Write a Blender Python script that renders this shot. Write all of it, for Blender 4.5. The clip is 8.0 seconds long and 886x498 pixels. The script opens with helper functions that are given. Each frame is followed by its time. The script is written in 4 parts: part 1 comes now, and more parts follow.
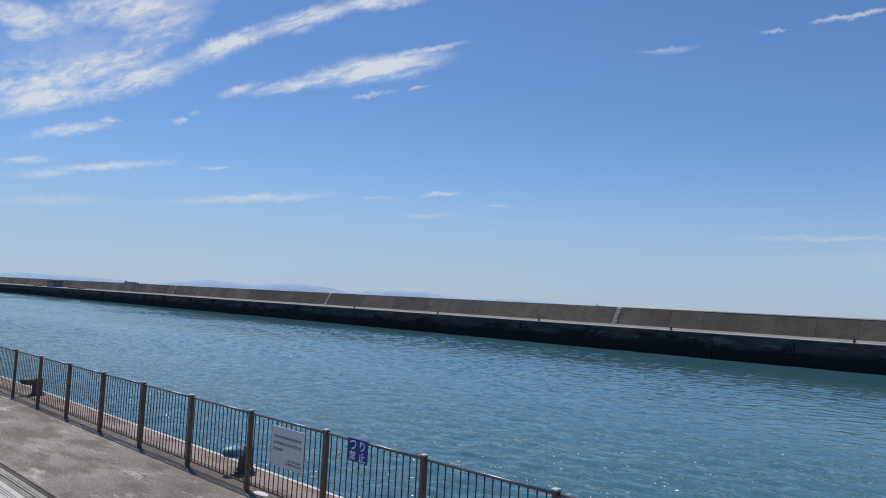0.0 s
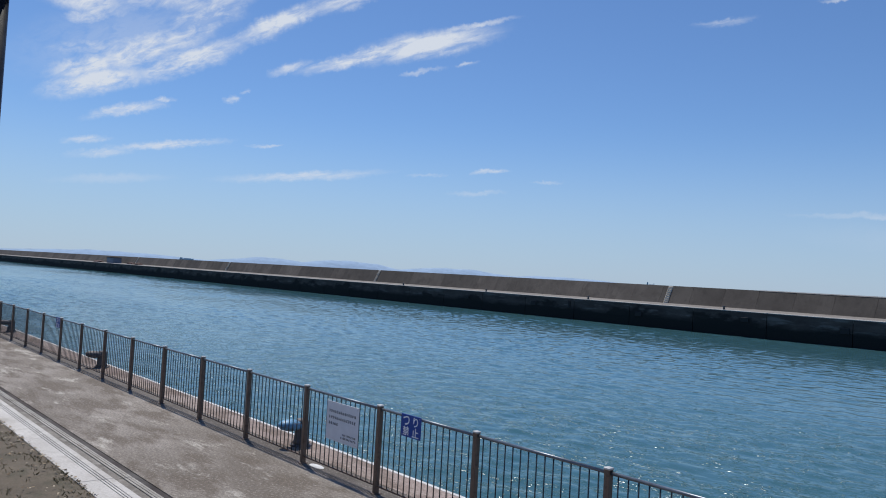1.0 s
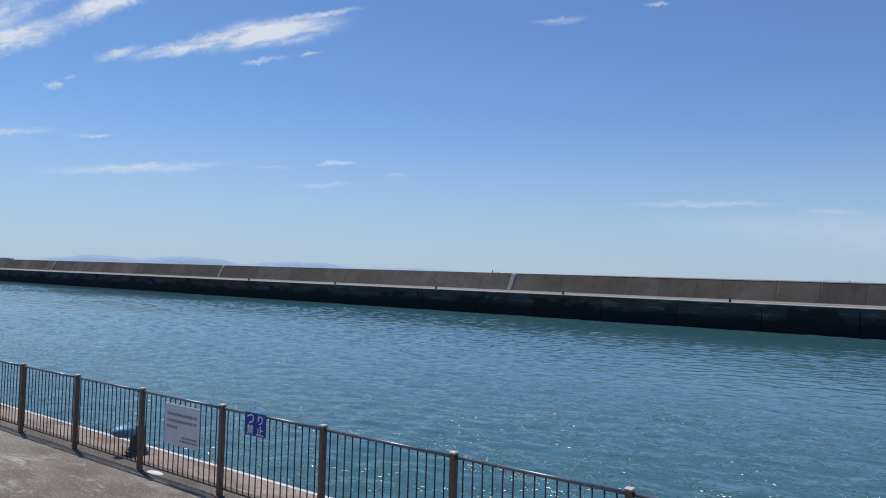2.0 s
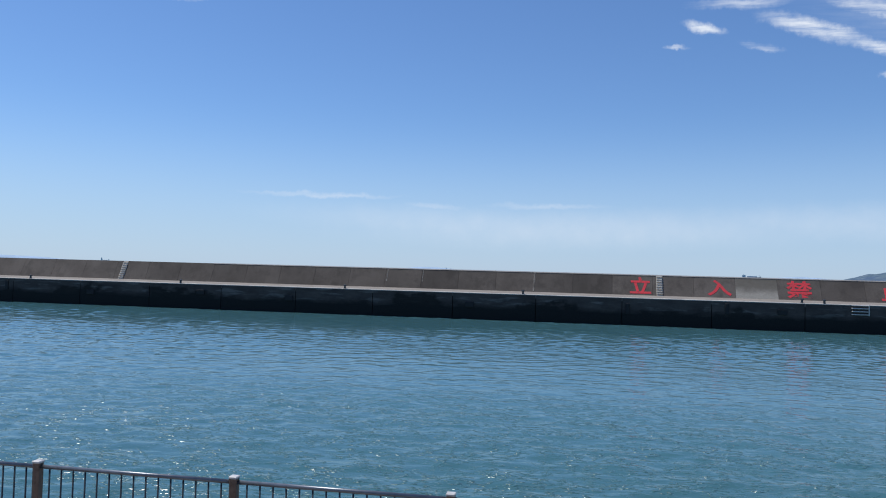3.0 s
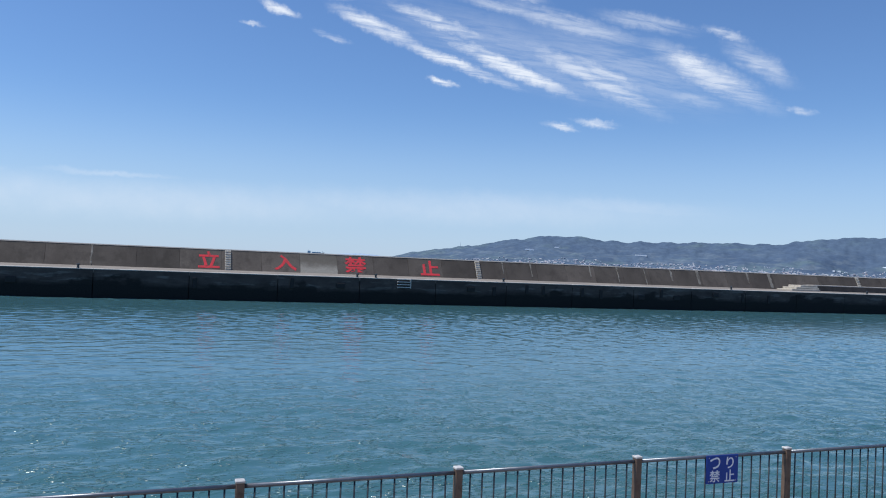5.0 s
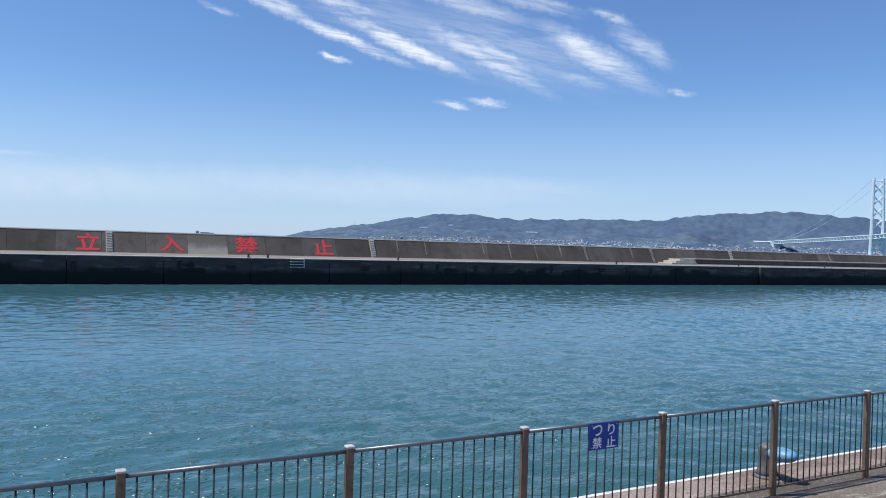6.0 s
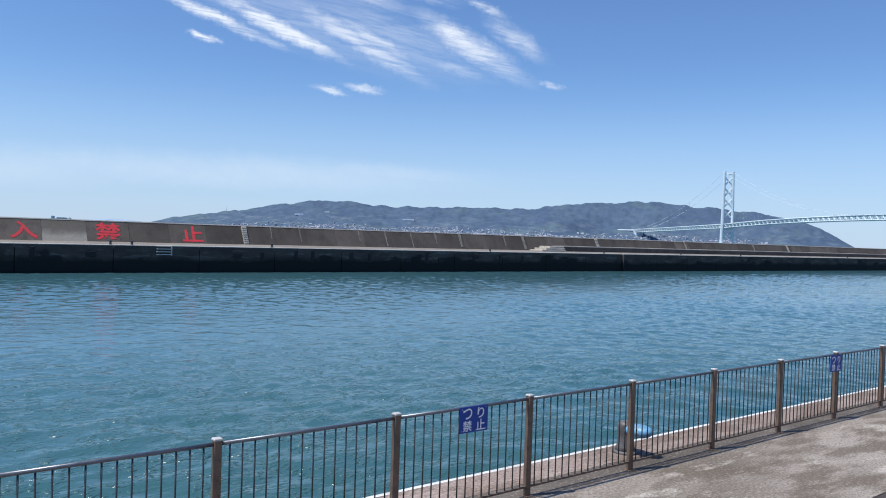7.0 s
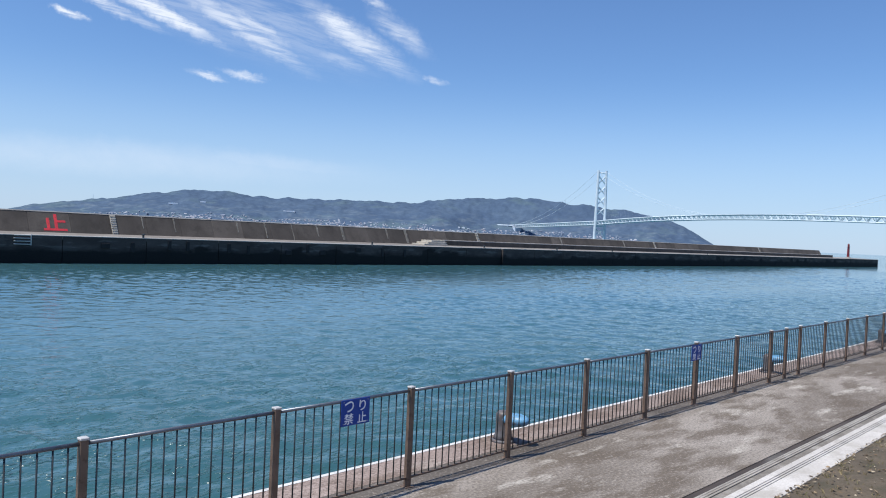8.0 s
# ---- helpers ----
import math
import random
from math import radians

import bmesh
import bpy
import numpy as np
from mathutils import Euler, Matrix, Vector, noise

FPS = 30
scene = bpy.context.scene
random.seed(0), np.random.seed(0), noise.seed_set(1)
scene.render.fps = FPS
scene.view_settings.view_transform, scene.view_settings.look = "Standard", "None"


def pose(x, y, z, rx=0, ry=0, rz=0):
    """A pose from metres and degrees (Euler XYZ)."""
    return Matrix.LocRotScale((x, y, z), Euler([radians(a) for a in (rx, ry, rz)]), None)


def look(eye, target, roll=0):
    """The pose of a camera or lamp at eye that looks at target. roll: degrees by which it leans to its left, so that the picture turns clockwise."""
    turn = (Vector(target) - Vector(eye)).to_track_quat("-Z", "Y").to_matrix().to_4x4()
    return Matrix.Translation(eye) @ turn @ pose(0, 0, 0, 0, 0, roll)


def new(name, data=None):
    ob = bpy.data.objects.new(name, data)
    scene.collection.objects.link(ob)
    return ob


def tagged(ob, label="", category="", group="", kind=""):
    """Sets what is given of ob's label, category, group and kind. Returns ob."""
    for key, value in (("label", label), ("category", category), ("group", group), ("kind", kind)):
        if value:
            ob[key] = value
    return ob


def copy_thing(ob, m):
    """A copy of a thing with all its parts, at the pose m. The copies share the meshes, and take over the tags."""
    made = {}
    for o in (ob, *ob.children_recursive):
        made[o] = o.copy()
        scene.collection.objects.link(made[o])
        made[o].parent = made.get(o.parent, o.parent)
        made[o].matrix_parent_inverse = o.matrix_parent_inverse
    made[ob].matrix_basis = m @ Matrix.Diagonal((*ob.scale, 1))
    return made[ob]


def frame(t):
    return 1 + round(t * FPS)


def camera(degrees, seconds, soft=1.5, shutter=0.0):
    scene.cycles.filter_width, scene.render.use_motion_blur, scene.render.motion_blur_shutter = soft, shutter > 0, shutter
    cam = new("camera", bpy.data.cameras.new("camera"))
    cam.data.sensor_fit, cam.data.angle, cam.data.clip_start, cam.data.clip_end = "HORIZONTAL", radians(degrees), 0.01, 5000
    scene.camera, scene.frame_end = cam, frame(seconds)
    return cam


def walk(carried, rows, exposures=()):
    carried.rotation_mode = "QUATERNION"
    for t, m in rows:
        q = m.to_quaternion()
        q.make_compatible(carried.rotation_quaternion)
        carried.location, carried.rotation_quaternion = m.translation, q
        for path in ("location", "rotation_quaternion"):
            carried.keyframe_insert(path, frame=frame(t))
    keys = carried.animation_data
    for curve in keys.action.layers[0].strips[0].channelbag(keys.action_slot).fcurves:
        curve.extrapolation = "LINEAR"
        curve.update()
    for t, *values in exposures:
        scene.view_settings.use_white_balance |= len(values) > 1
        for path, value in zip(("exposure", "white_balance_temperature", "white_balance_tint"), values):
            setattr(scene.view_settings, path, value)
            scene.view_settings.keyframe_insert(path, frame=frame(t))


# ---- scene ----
cam = camera(59.7, 8.0, soft=1.04)
PATH = [
    (0, (2.897, -6.665, 3.143), (1.476, -5.264, 3.278), 3.0),
    (0.5, (2.912, -6.744, 3.164), (1.393, -5.447, 3.271), 4.0),
    (1, (2.916, -6.765, 3.164), (1.41, -5.451, 3.234), 3.3),
    (1.2, (2.935, -6.773, 3.151), (1.456, -5.429, 3.215), 3.0),
    (2.3, (2.94, -6.666, 3.16), (1.897, -4.961, 3.23), 1.1),
    (2.5, (2.968, -6.657, 3.168), (2.082, -4.866, 3.239), 0.7),
    (3, (3.059, -6.654, 3.161), (2.707, -4.686, 3.224), 1.6),
    (3.5, (3.107, -6.647, 3.18), (3.196, -4.65, 3.244), 3.0),
    (4, (3.149, -6.688, 3.198), (3.555, -4.731, 3.271), 3.6),
    (4.5, (3.144, -6.688, 3.185), (3.72, -4.774, 3.246), 3.3),
    (4.7, (3.154, -6.709, 3.179), (3.789, -4.813, 3.23), 2.9),
    (5.8, (3.198, -6.746, 3.177), (4.113, -4.967, 3.173), 1.8),
    (6, (3.218, -6.754, 3.182), (4.183, -5.003, 3.171), 1.7),
    (6.5, (3.245, -6.77, 3.186), (4.336, -5.094, 3.161), 1.7),
    (7, (3.238, -6.801, 3.191), (4.47, -5.226, 3.157), 1.9),
    (7.5, (3.238, -6.792, 3.19), (4.602, -5.33, 3.152), 2.1),
    (8, (3.217, -6.799, 3.182), (4.674, -5.43, 3.143), 2.7),
]
walk(cam, [(t, look(eye, target, roll)) for t, eye, target, roll in PATH],
     exposures=[(0.0, -0.26), (1.2, -0.2), (2.5, -0.12), (3.2, 0.06), (5.0, 0.1), (6.5, 0.2), (8.0, 0.2)])

# ---- sky, sun ----
SUN_AZ, SUN_EL = -74.0, 63.0          # degrees from +y towards +x, and above the horizon


def sun_way():
    a, e = radians(SUN_AZ), radians(SUN_EL)
    return Vector((math.sin(a) * math.cos(e), math.cos(a) * math.cos(e), math.sin(e)))


sun_data = bpy.data.lights.new("sun", "SUN")
sun_data.energy, sun_data.angle, sun_data.color = 4.3, radians(0.53), (1.0, 0.96, 0.9)
new("sun", sun_data).matrix_world = look(sun_way() * 100, (0, 0, 0))

world = bpy.data.worlds.new("sky")
scene.world = world
world.use_nodes = True


def build_sky():
    nt = world.node_tree
    nt.nodes.clear()

    def node(kind, **inputs):
        n = nt.nodes.new(kind)
        for key, value in inputs.items():
            k = int(key[1:]) if key[0] == "i" and key[1:].isdigit() else key
            if isinstance(value, bpy.types.NodeSocket):
                nt.links.new(value, n.inputs[k])
            else:
                n.inputs[k].default_value = value
        return n

    def math_node(op, a, b=0.0):
        n = node("ShaderNodeMath", i0=a, i1=b)
        n.operation = op
        return n.outputs[0]

    sky = node("ShaderNodeTexSky")
    sky.sky_type, sky.sun_disc = "NISHITA", False
    sky.sun_elevation, sky.sun_rotation = radians(SUN_EL), radians(SUN_AZ)
    sky.altitude, sky.air_density, sky.dust_density, sky.ozone_density = 0, 1.0, 0.12, 1.6
    coord = node("ShaderNodeTexCoord").outputs["Generated"]
    sep = node("ShaderNodeSeparateXYZ", i0=coord)
    az = math_node("MULTIPLY", math_node("ARCTAN2", sep.outputs[0], sep.outputs[1]), 57.2958)
    el = math_node("MULTIPLY", math_node("ARCSINE", sep.outputs[2]), 57.2958)
    flat = node("ShaderNodeCombineXYZ", i0=az, i1=el).outputs[0]
    # wisps: the cloud outlines are frayed by two sizes of turbulence
    n1 = node("ShaderNodeTexNoise", Vector=flat, Scale=0.55, Detail=5.0, Roughness=0.6)
    n2 = node("ShaderNodeTexNoise", Vector=flat, Scale=2.6, Detail=3.0, Roughness=0.6)

    def vec(op, a, b):
        n = node("ShaderNodeVectorMath", i0=a, i1=b)
        n.operation = op
        return n.outputs[0]

    warp = vec("MULTIPLY", vec("SUBTRACT", n1.outputs["Color"], (0.5, 0.5, 0.5)), (1.7, 0.75, 0.0))
    warp2 = vec("MULTIPLY", vec("SUBTRACT", n2.outputs["Color"], (0.5, 0.5, 0.5)), (0.7, 0.32, 0.0))
    where = vec("ADD", vec("ADD", flat, warp), warp2)
    total = [None]

    def cloud(azimuth, elevation, half_length, half_width, tilt, density):
        m = node("ShaderNodeMapping", Vector=where, Location=(azimuth, elevation, 0), Rotation=(0, 0, radians(tilt)), Scale=(half_length, half_width, 1))
        m.vector_type = "TEXTURE"
        far = node("ShaderNodeVectorMath", i0=m.outputs[0])
        far.operation = "LENGTH"
        r = node("ShaderNodeMapRange", i0=far.outputs["Value"], i1=1.25, i2=0.1, i3=0.0, i4=density)
        r.interpolation_type = "SMOOTHSTEP"
        total[0] = r.outputs[0] if total[0] is None else math_node("MAXIMUM", total[0], r.outputs[0])

    cloud(-61.8, 17.22, 3.97, 0.74, 28, 0.95)
    cloud(-56.6, 19.59, 3.87, 0.74, 22, 0.95)
    cloud(-51.3, 21.29, 4.12, 0.63, 10, 0.90)
    cloud(-55.9, 15.55, 4.71, 0.57, 19, 0.95)
    cloud(-51.0, 16.67, 5.77, 0.97, 13, 1.00)
    cloud(-47.6, 18.22, 3.17, 0.26, 13, 0.60)
    cloud(-60.9, 14.26, 1.62, 0.37, 22, 0.60)
    cloud(-73.8, 11.66, 3.76, 0.86, 19, 0.90)
    cloud(-70.8, 14.23, 4.92, 1.25, 25, 0.85)
    cloud(-67.9, 13.97, 4.46, 0.86, 25, 0.95)
    cloud(-73.8, 13.95, 3.78, 0.63, 12, 0.50)
    cloud(-67.0, 16.99, 4.21, 1.08, 37, 0.85)
    cloud(-68.9, 18.45, 6.13, 1.14, 18, 0.80)
    cloud(-74.8, 16.72, 3.15, 0.97, -2, 0.80)
    cloud(-74.5, 15.85, 1.74, 0.57, 17, 0.70)
    cloud(-74.3, 12.62, 2.97, 0.86, 19, 0.80)
    cloud(-66.9, 17.45, 2.73, 0.74, 2, 0.60)
    cloud(-71.9, 10.04, 2.76, 0.40, 18, 0.65)
    cloud(-69.4, 11.12, 0.87, 0.20, 14, 0.60)
    cloud(-74.1, 7.77, 1.57, 0.26, 12, 0.55)
    cloud(-73.2, 6.98, 2.09, 0.34, 12, 0.50)
    cloud(-68.9, 8.07, 4.07, 0.31, 10, 0.65)
    cloud(-59.5, 6.65, 6.12, 0.37, 7, 0.60)
    cloud(-62.4, 8.60, 1.30, 0.14, 8, 0.55)
    cloud(-45.8, 7.85, 1.25, 0.17, 7, 0.65)
    cloud(-51.2, 14.84, 1.80, 0.20, 13, 0.50)
    cloud(-47.9, 15.55, 0.97, 0.17, 11, 0.45)
    cloud(-64.8, 11.57, 0.53, 0.26, 17, 0.60)
    cloud(-63.9, 12.26, 0.49, 0.17, 16, 0.50)
    cloud(-72.5, 5.34, 4.02, 0.34, 7, 0.30)
    cloud(-50.3, 7.36, 1.64, 0.14, 5, 0.30)
    cloud(-46.6, 6.28, 2.23, 0.20, 4, 0.35)
    cloud(-41.4, 7.31, 1.16, 0.14, 4, 0.30)
    cloud(-29.6, 18.47, 2.10, 0.20, 4, 0.40)
    cloud(-22.6, 19.34, 0.92, 0.17, -2, 0.60)
    cloud(-17.7, 19.73, 2.46, 0.20, 2, 0.65)
    cloud(-19.9, 5.56, 5.20, 0.17, 1, 0.30)
    cloud(8.3, 17.40, 1.47, 0.40, -16, 0.75)
    cloud(10.7, 18.77, 3.36, 0.40, -3, 0.45)
    cloud(15.4, 16.84, 3.60, 0.63, -19, 0.75)
    cloud(21.5, 14.53, 5.17, 0.48, -19, 0.80)
    cloud(19.9, 17.39, 4.41, 0.57, -17, 0.65)
    cloud(25.1, 14.54, 6.18, 0.63, -22, 0.80)
    cloud(27.4, 13.56, 3.00, 0.40, -18, 0.70)
    cloud(31.2, 13.83, 6.23, 0.86, -26, 0.55)
    cloud(32.5, 14.04, 3.65, 0.63, -26, 0.50)
    cloud(39.4, 13.80, 5.31, 1.03, -28, 0.55)
    cloud(38.5, 14.53, 2.91, 0.63, -25, 0.70)
    cloud(29.7, 17.42, 6.68, 0.80, -15, 0.40)
    cloud(24.6, 18.56, 3.43, 0.46, -11, 0.35)
    cloud(24.8, 19.47, 3.36, 0.37, -10, 0.45)
    cloud(35.2, 17.39, 3.89, 0.57, -12, 0.35)
    cloud(40.8, 16.33, 1.72, 0.37, -20, 0.50)
    cloud(42.8, 14.37, 2.78, 0.86, -32, 0.38)
    cloud(38.5, 12.17, 2.44, 0.57, -12, 0.25)
    cloud(20.4, 13.22, 1.22, 0.29, -11, 0.80)
    cloud(6.4, 16.21, 0.80, 0.17, -3, 0.45)
    cloud(29.2, 10.25, 1.31, 0.26, -9, 0.60)
    cloud(31.8, 10.49, 1.60, 0.31, -8, 0.50)
    cloud(45.6, 11.13, 1.00, 0.29, -11, 0.40)
    cloud(12.0, 15.93, 1.40, 0.29, -16, 0.35)
    cloud(33.1, 4.48, 8.91, 0.51, -3, 0.25)
    cloud(-10.9, 4.96, 2.61, 0.26, -2, 0.30)
    cloud(-2.5, 5.14, 4.87, 0.26, 1, 0.30)
    cloud(26.0, 15.4, 12.5, 2.3, -17, 0.18)
    cloud(33.5, 14.4, 8.5, 2.2, -19, 0.2)
    cloud(-72.0, 14.8, 8.0, 2.6, 20, 0.2)
    cloud(-22.7, 19.36, 0.78, 0.13, 1, 0.50)
    cloud(-18.6, 5.49, 5.13, 0.18, 1, 0.40)
    cloud(-29.3, 18.43, 2.07, 0.26, 6, 0.30)
    cloud(0.5, 3.45, 18.84, 1.58, 1, 0.33)
    cloud(22.6, 4.11, 19.84, 1.37, 0, 0.30)
    cloud(-6.9, 3.61, 16.27, 1.37, -2, 0.30)
    cloud(33.8, 4.63, 7.56, 0.63, -2, 0.25)
    # streaks run in one direction across the cloud layer overhead
    lift = math_node("MAXIMUM", math_node("ADD", sep.outputs[2], 0.04), 0.08)
    layer = node("ShaderNodeCombineXYZ", i0=math_node("DIVIDE", sep.outputs[0], lift), i1=math_node("DIVIDE", sep.outputs[1], lift)).outputs[0]
    m = node("ShaderNodeMapping", Vector=layer, Rotation=(0, 0, radians(-15)), Scale=(0.8, 2.6, 1))
    grain = node("ShaderNodeTexNoise", Vector=m.outputs[0], Scale=2.7, Detail=8.0, Roughness=0.6, Distortion=0.5)
    flecks = node("ShaderNodeTexNoise", Vector=m.outputs[0], Scale=9.0, Detail=5.0, Roughness=0.6, Distortion=0.8)
    both = math_node("ADD", math_node("MULTIPLY", grain.outputs[0], 0.6), math_node("MULTIPLY", flecks.outputs[0], 0.4))
    g = node("ShaderNodeMapRange", i0=both, i1=0.38, i2=0.56, i3=0.3, i4=1.35)
    even = node("ShaderNodeMapRange", i0=el, i1=4.0, i2=9.0, i3=0.0, i4=1.0)
    even.interpolation_type = "SMOOTHSTEP"
    veil = math_node("ADD", math_node("MULTIPLY", g.outputs[0], even.outputs[0]), math_node("MULTIPLY", math_node("SUBTRACT", 1.0, even.outputs[0]), math_node("ADD", n1.outputs[0], 0.3)))
    cover = math_node("MULTIPLY", total[0], veil)
    cover = math_node("MINIMUM", cover, 0.97)
    gain = node("ShaderNodeMix", i0=1.0)
    gain.data_type, gain.blend_type = "RGBA", "MULTIPLY"
    nt.links.new(sky.outputs[0], gain.inputs[6])
    gain.inputs[7].default_value = (*SKY_GAIN, 1)
    # pale sea haze near the horizon
    low = node("ShaderNodeMapRange", i0=el, i1=-1.0, i2=13.0, i3=HAZE, i4=0.0)
    low.interpolation_type = "SMOOTHERSTEP"
    haze = node("ShaderNodeMix", i0=low.outputs[0])
    haze.data_type = "RGBA"
    nt.links.new(gain.outputs[2], haze.inputs[6])
    haze.inputs[7].default_value = (*HAZE_COLOUR, 1)
    mix = node("ShaderNodeMix", i0=cover)
    mix.data_type = "RGBA"
    nt.links.new(haze.outputs[2], mix.inputs[6])
    mix.inputs[7].default_value = (*CLOUD_COLOUR, 1)
    back = node("ShaderNodeBackground", Color=mix.outputs[2], Strength=1.0)
    nt.links.new(back.outputs[0], node("ShaderNodeOutputWorld").inputs[0])


SKY_GAIN = (0.068, 0.089, 0.119)
HAZE, HAZE_COLOUR, CLOUD_COLOUR = 0.67, (0.43, 0.57, 0.80), (0.76, 0.82, 0.92)
build_sky()


# ---- materials ----
class Nodes:
    """A small builder for node materials."""

    def __init__(self, name):
        self.mat = bpy.data.materials.new(name)
        self.mat.use_nodes = True
        self.nt = self.mat.node_tree
        self.bsdf = self.nt.nodes["Principled BSDF"]
        self.geo = self.nt.nodes.new("ShaderNodeNewGeometry")

    def put(self, socket, value):
        if isinstance(value, bpy.types.NodeSocket):
            self.nt.links.new(value, socket)
        else:
            socket.default_value = value

    def node(self, kind, *values, **inputs):
        n = self.nt.nodes.new(kind)
        for k, v in enumerate(values):
            self.put(n.inputs[k], v)
        for k, v in inputs.items():
            self.put(n.inputs[k], v)
        return n

    def math(self, op, a, b=0.0):
        n = self.node("ShaderNodeMath", a, b)
        n.operation = op
        return n.outputs[0]

    def place(self, scale=(1, 1, 1)):
        return self.node("ShaderNodeMapping", Vector=self.geo.outputs["Position"], Scale=scale).outputs[0]

    def noise(self, scale, detail=4.0, rough=0.55, stretch=(1, 1, 1)):
        return self.node("ShaderNodeTexNoise", Vector=self.place(stretch), Scale=scale, Detail=detail, Roughness=rough).outputs[0]

    def ramp(self, value, low, high, a=0.0, b=1.0):
        return self.node("ShaderNodeMapRange", value, low, high, a, b).outputs[0]

    def mix(self, f, a, b):
        n = self.nt.nodes.new("ShaderNodeMix")
        n.data_type = "RGBA"
        self.put(n.inputs[0], f)
        for socket, v in ((n.inputs[6], a), (n.inputs[7], b)):
            self.put(socket, v if isinstance(v, bpy.types.NodeSocket) else (*v, 1))
        return n.outputs[2]

    def bump(self, height, distance, strength=1.0, normal=None):
        n = self.node("ShaderNodeBump", Strength=strength, Distance=distance, Height=height)
        if normal is not None:
            self.nt.links.new(normal, n.inputs["Normal"])
        return n.outputs[0]

    def done(self, colour, rough=0.8, metal=0.0, normal=None, **more):
        self.put(self.bsdf.inputs["Base Color"], colour if isinstance(colour, bpy.types.NodeSocket) else (*colour, 1))
        self.put(self.bsdf.inputs["Roughness"], rough)
        self.put(self.bsdf.inputs["Metallic"], metal)
        if normal is not None:
            self.nt.links.new(normal, self.bsdf.inputs["Normal"])
        for k, v in more.items():
            self.put(self.bsdf.inputs[k.replace("_", " ")], v)
        return self.mat


def concrete(name, dark, light, stain=None, grain=40.0, spread=0.5, random_tint=0.0, stretch=(1, 1, 1), amount=0.6):
    n = Nodes(name)
    big = n.noise(spread, 6, 0.6, stretch)
    fine = n.noise(grain, 5, 0.7)
    c = n.mix(n.ramp(big, 0.3, 0.7), dark, light)
    if stain:
        s = n.noise(spread * 2.3, 7, 0.65, (stretch[0] * 0.8, stretch[1] * 1.3, stretch[2] * 0.8))
        c = n.mix(n.ramp(s, 0.5, 0.64, 0, amount), c, stain)
    c = n.mix(n.ramp(fine, 0.35, 0.7, 0.0, 0.45), c, tuple(v * 0.55 for v in dark))
    if random_tint:
        info = n.node("ShaderNodeObjectInfo").outputs["Random"]
        hsv = n.node("ShaderNodeHueSaturation", Color=c, Value=n.ramp(info, 0, 1, 1 - random_tint, 1 + random_tint))
        c = hsv.outputs[0]
    return n.done(c, n.ramp(fine, 0.2, 0.8, 0.78, 0.95), normal=n.bump(fine, 0.006, 0.7))


def walkway(name, dark, light, damp, pale, share):
    """Weathered concrete with exposed gravel, dark damp stains and pale worn patches."""
    n = Nodes(name)
    broad = n.noise(0.35, 6, 0.62, (0.5, 1.3, 1))
    blotch = n.noise(1.5, 6, 0.65, (0.45, 1.2, 1))
    gravel = n.noise(24, 4, 0.75)
    grit = n.noise(60, 2, 0.6)
    c = n.mix(n.ramp(broad, 0.38, 0.6), dark, light)
    c = n.mix(n.ramp(blotch, 0.47, 0.58, 0, 0.8), c, damp)
    c = n.mix(n.ramp(n.noise(0.8, 7, 0.7, (0.6, 1.8, 1)), 0.57, 0.65, 0, share), c, pale)
    c = n.mix(n.ramp(gravel, 0.41, 0.49, 0.6, 0.0), c, (0.085, 0.07, 0.056))
    c = n.mix(n.ramp(gravel, 0.56, 0.64, 0.0, 0.5), c, (0.60, 0.52, 0.45))
    c = n.mix(n.ramp(grit, 0.42, 0.60, 0.3, 0.0), c, (0.11, 0.09, 0.075))
    return n.done(c, 0.9, normal=n.bump(gravel, 0.012, 0.8))


def patched():
    """The parapet panel that was repaired: pale mortar over its lower half."""
    n = Nodes("pale_patched_concrete")
    z = n.node("ShaderNodeSeparateXYZ", n.geo.outputs["Position"]).outputs[2]
    big = n.noise(0.7, 6, 0.65)
    c = n.mix(n.ramp(big, 0.3, 0.7), (0.13, 0.115, 0.09), (0.19, 0.17, 0.14))
    low = n.ramp(n.math("ADD", z, n.math("MULTIPLY", big, 2.2)), 2.7, 3.7, 0.85, 0.0)
    c = n.mix(low, c, (0.42, 0.39, 0.33))
    fine = n.noise(9, 5, 0.7)
    return n.done(n.mix(n.ramp(fine, 0.4, 0.7, 0, 0.4), c, (0.09, 0.08, 0.065)), 0.9, normal=n.bump(fine, 0.006, 0.7))


def plain(name, colour, rough=0.5, metal=0.0, vary=0.2, scale=9.0, worn=None):
    n = Nodes(name)
    big = n.noise(scale, 5, 0.6)
    c = n.mix(n.ramp(big, 0.3, 0.7), tuple(v * (1 - vary) for v in colour), tuple(min(1, v * (1 + vary)) for v in colour))
    if worn:
        c = n.mix(n.ramp(n.noise(scale * 2.2, 7, 0.7), 0.54, 0.62, 0, 0.9), c, worn)
    return n.done(c, n.ramp(big, 0.3, 0.7, rough * 0.85, min(1, rough * 1.15)), metal, n.bump(n.noise(scale * 25, 3), 0.001, 0.4))


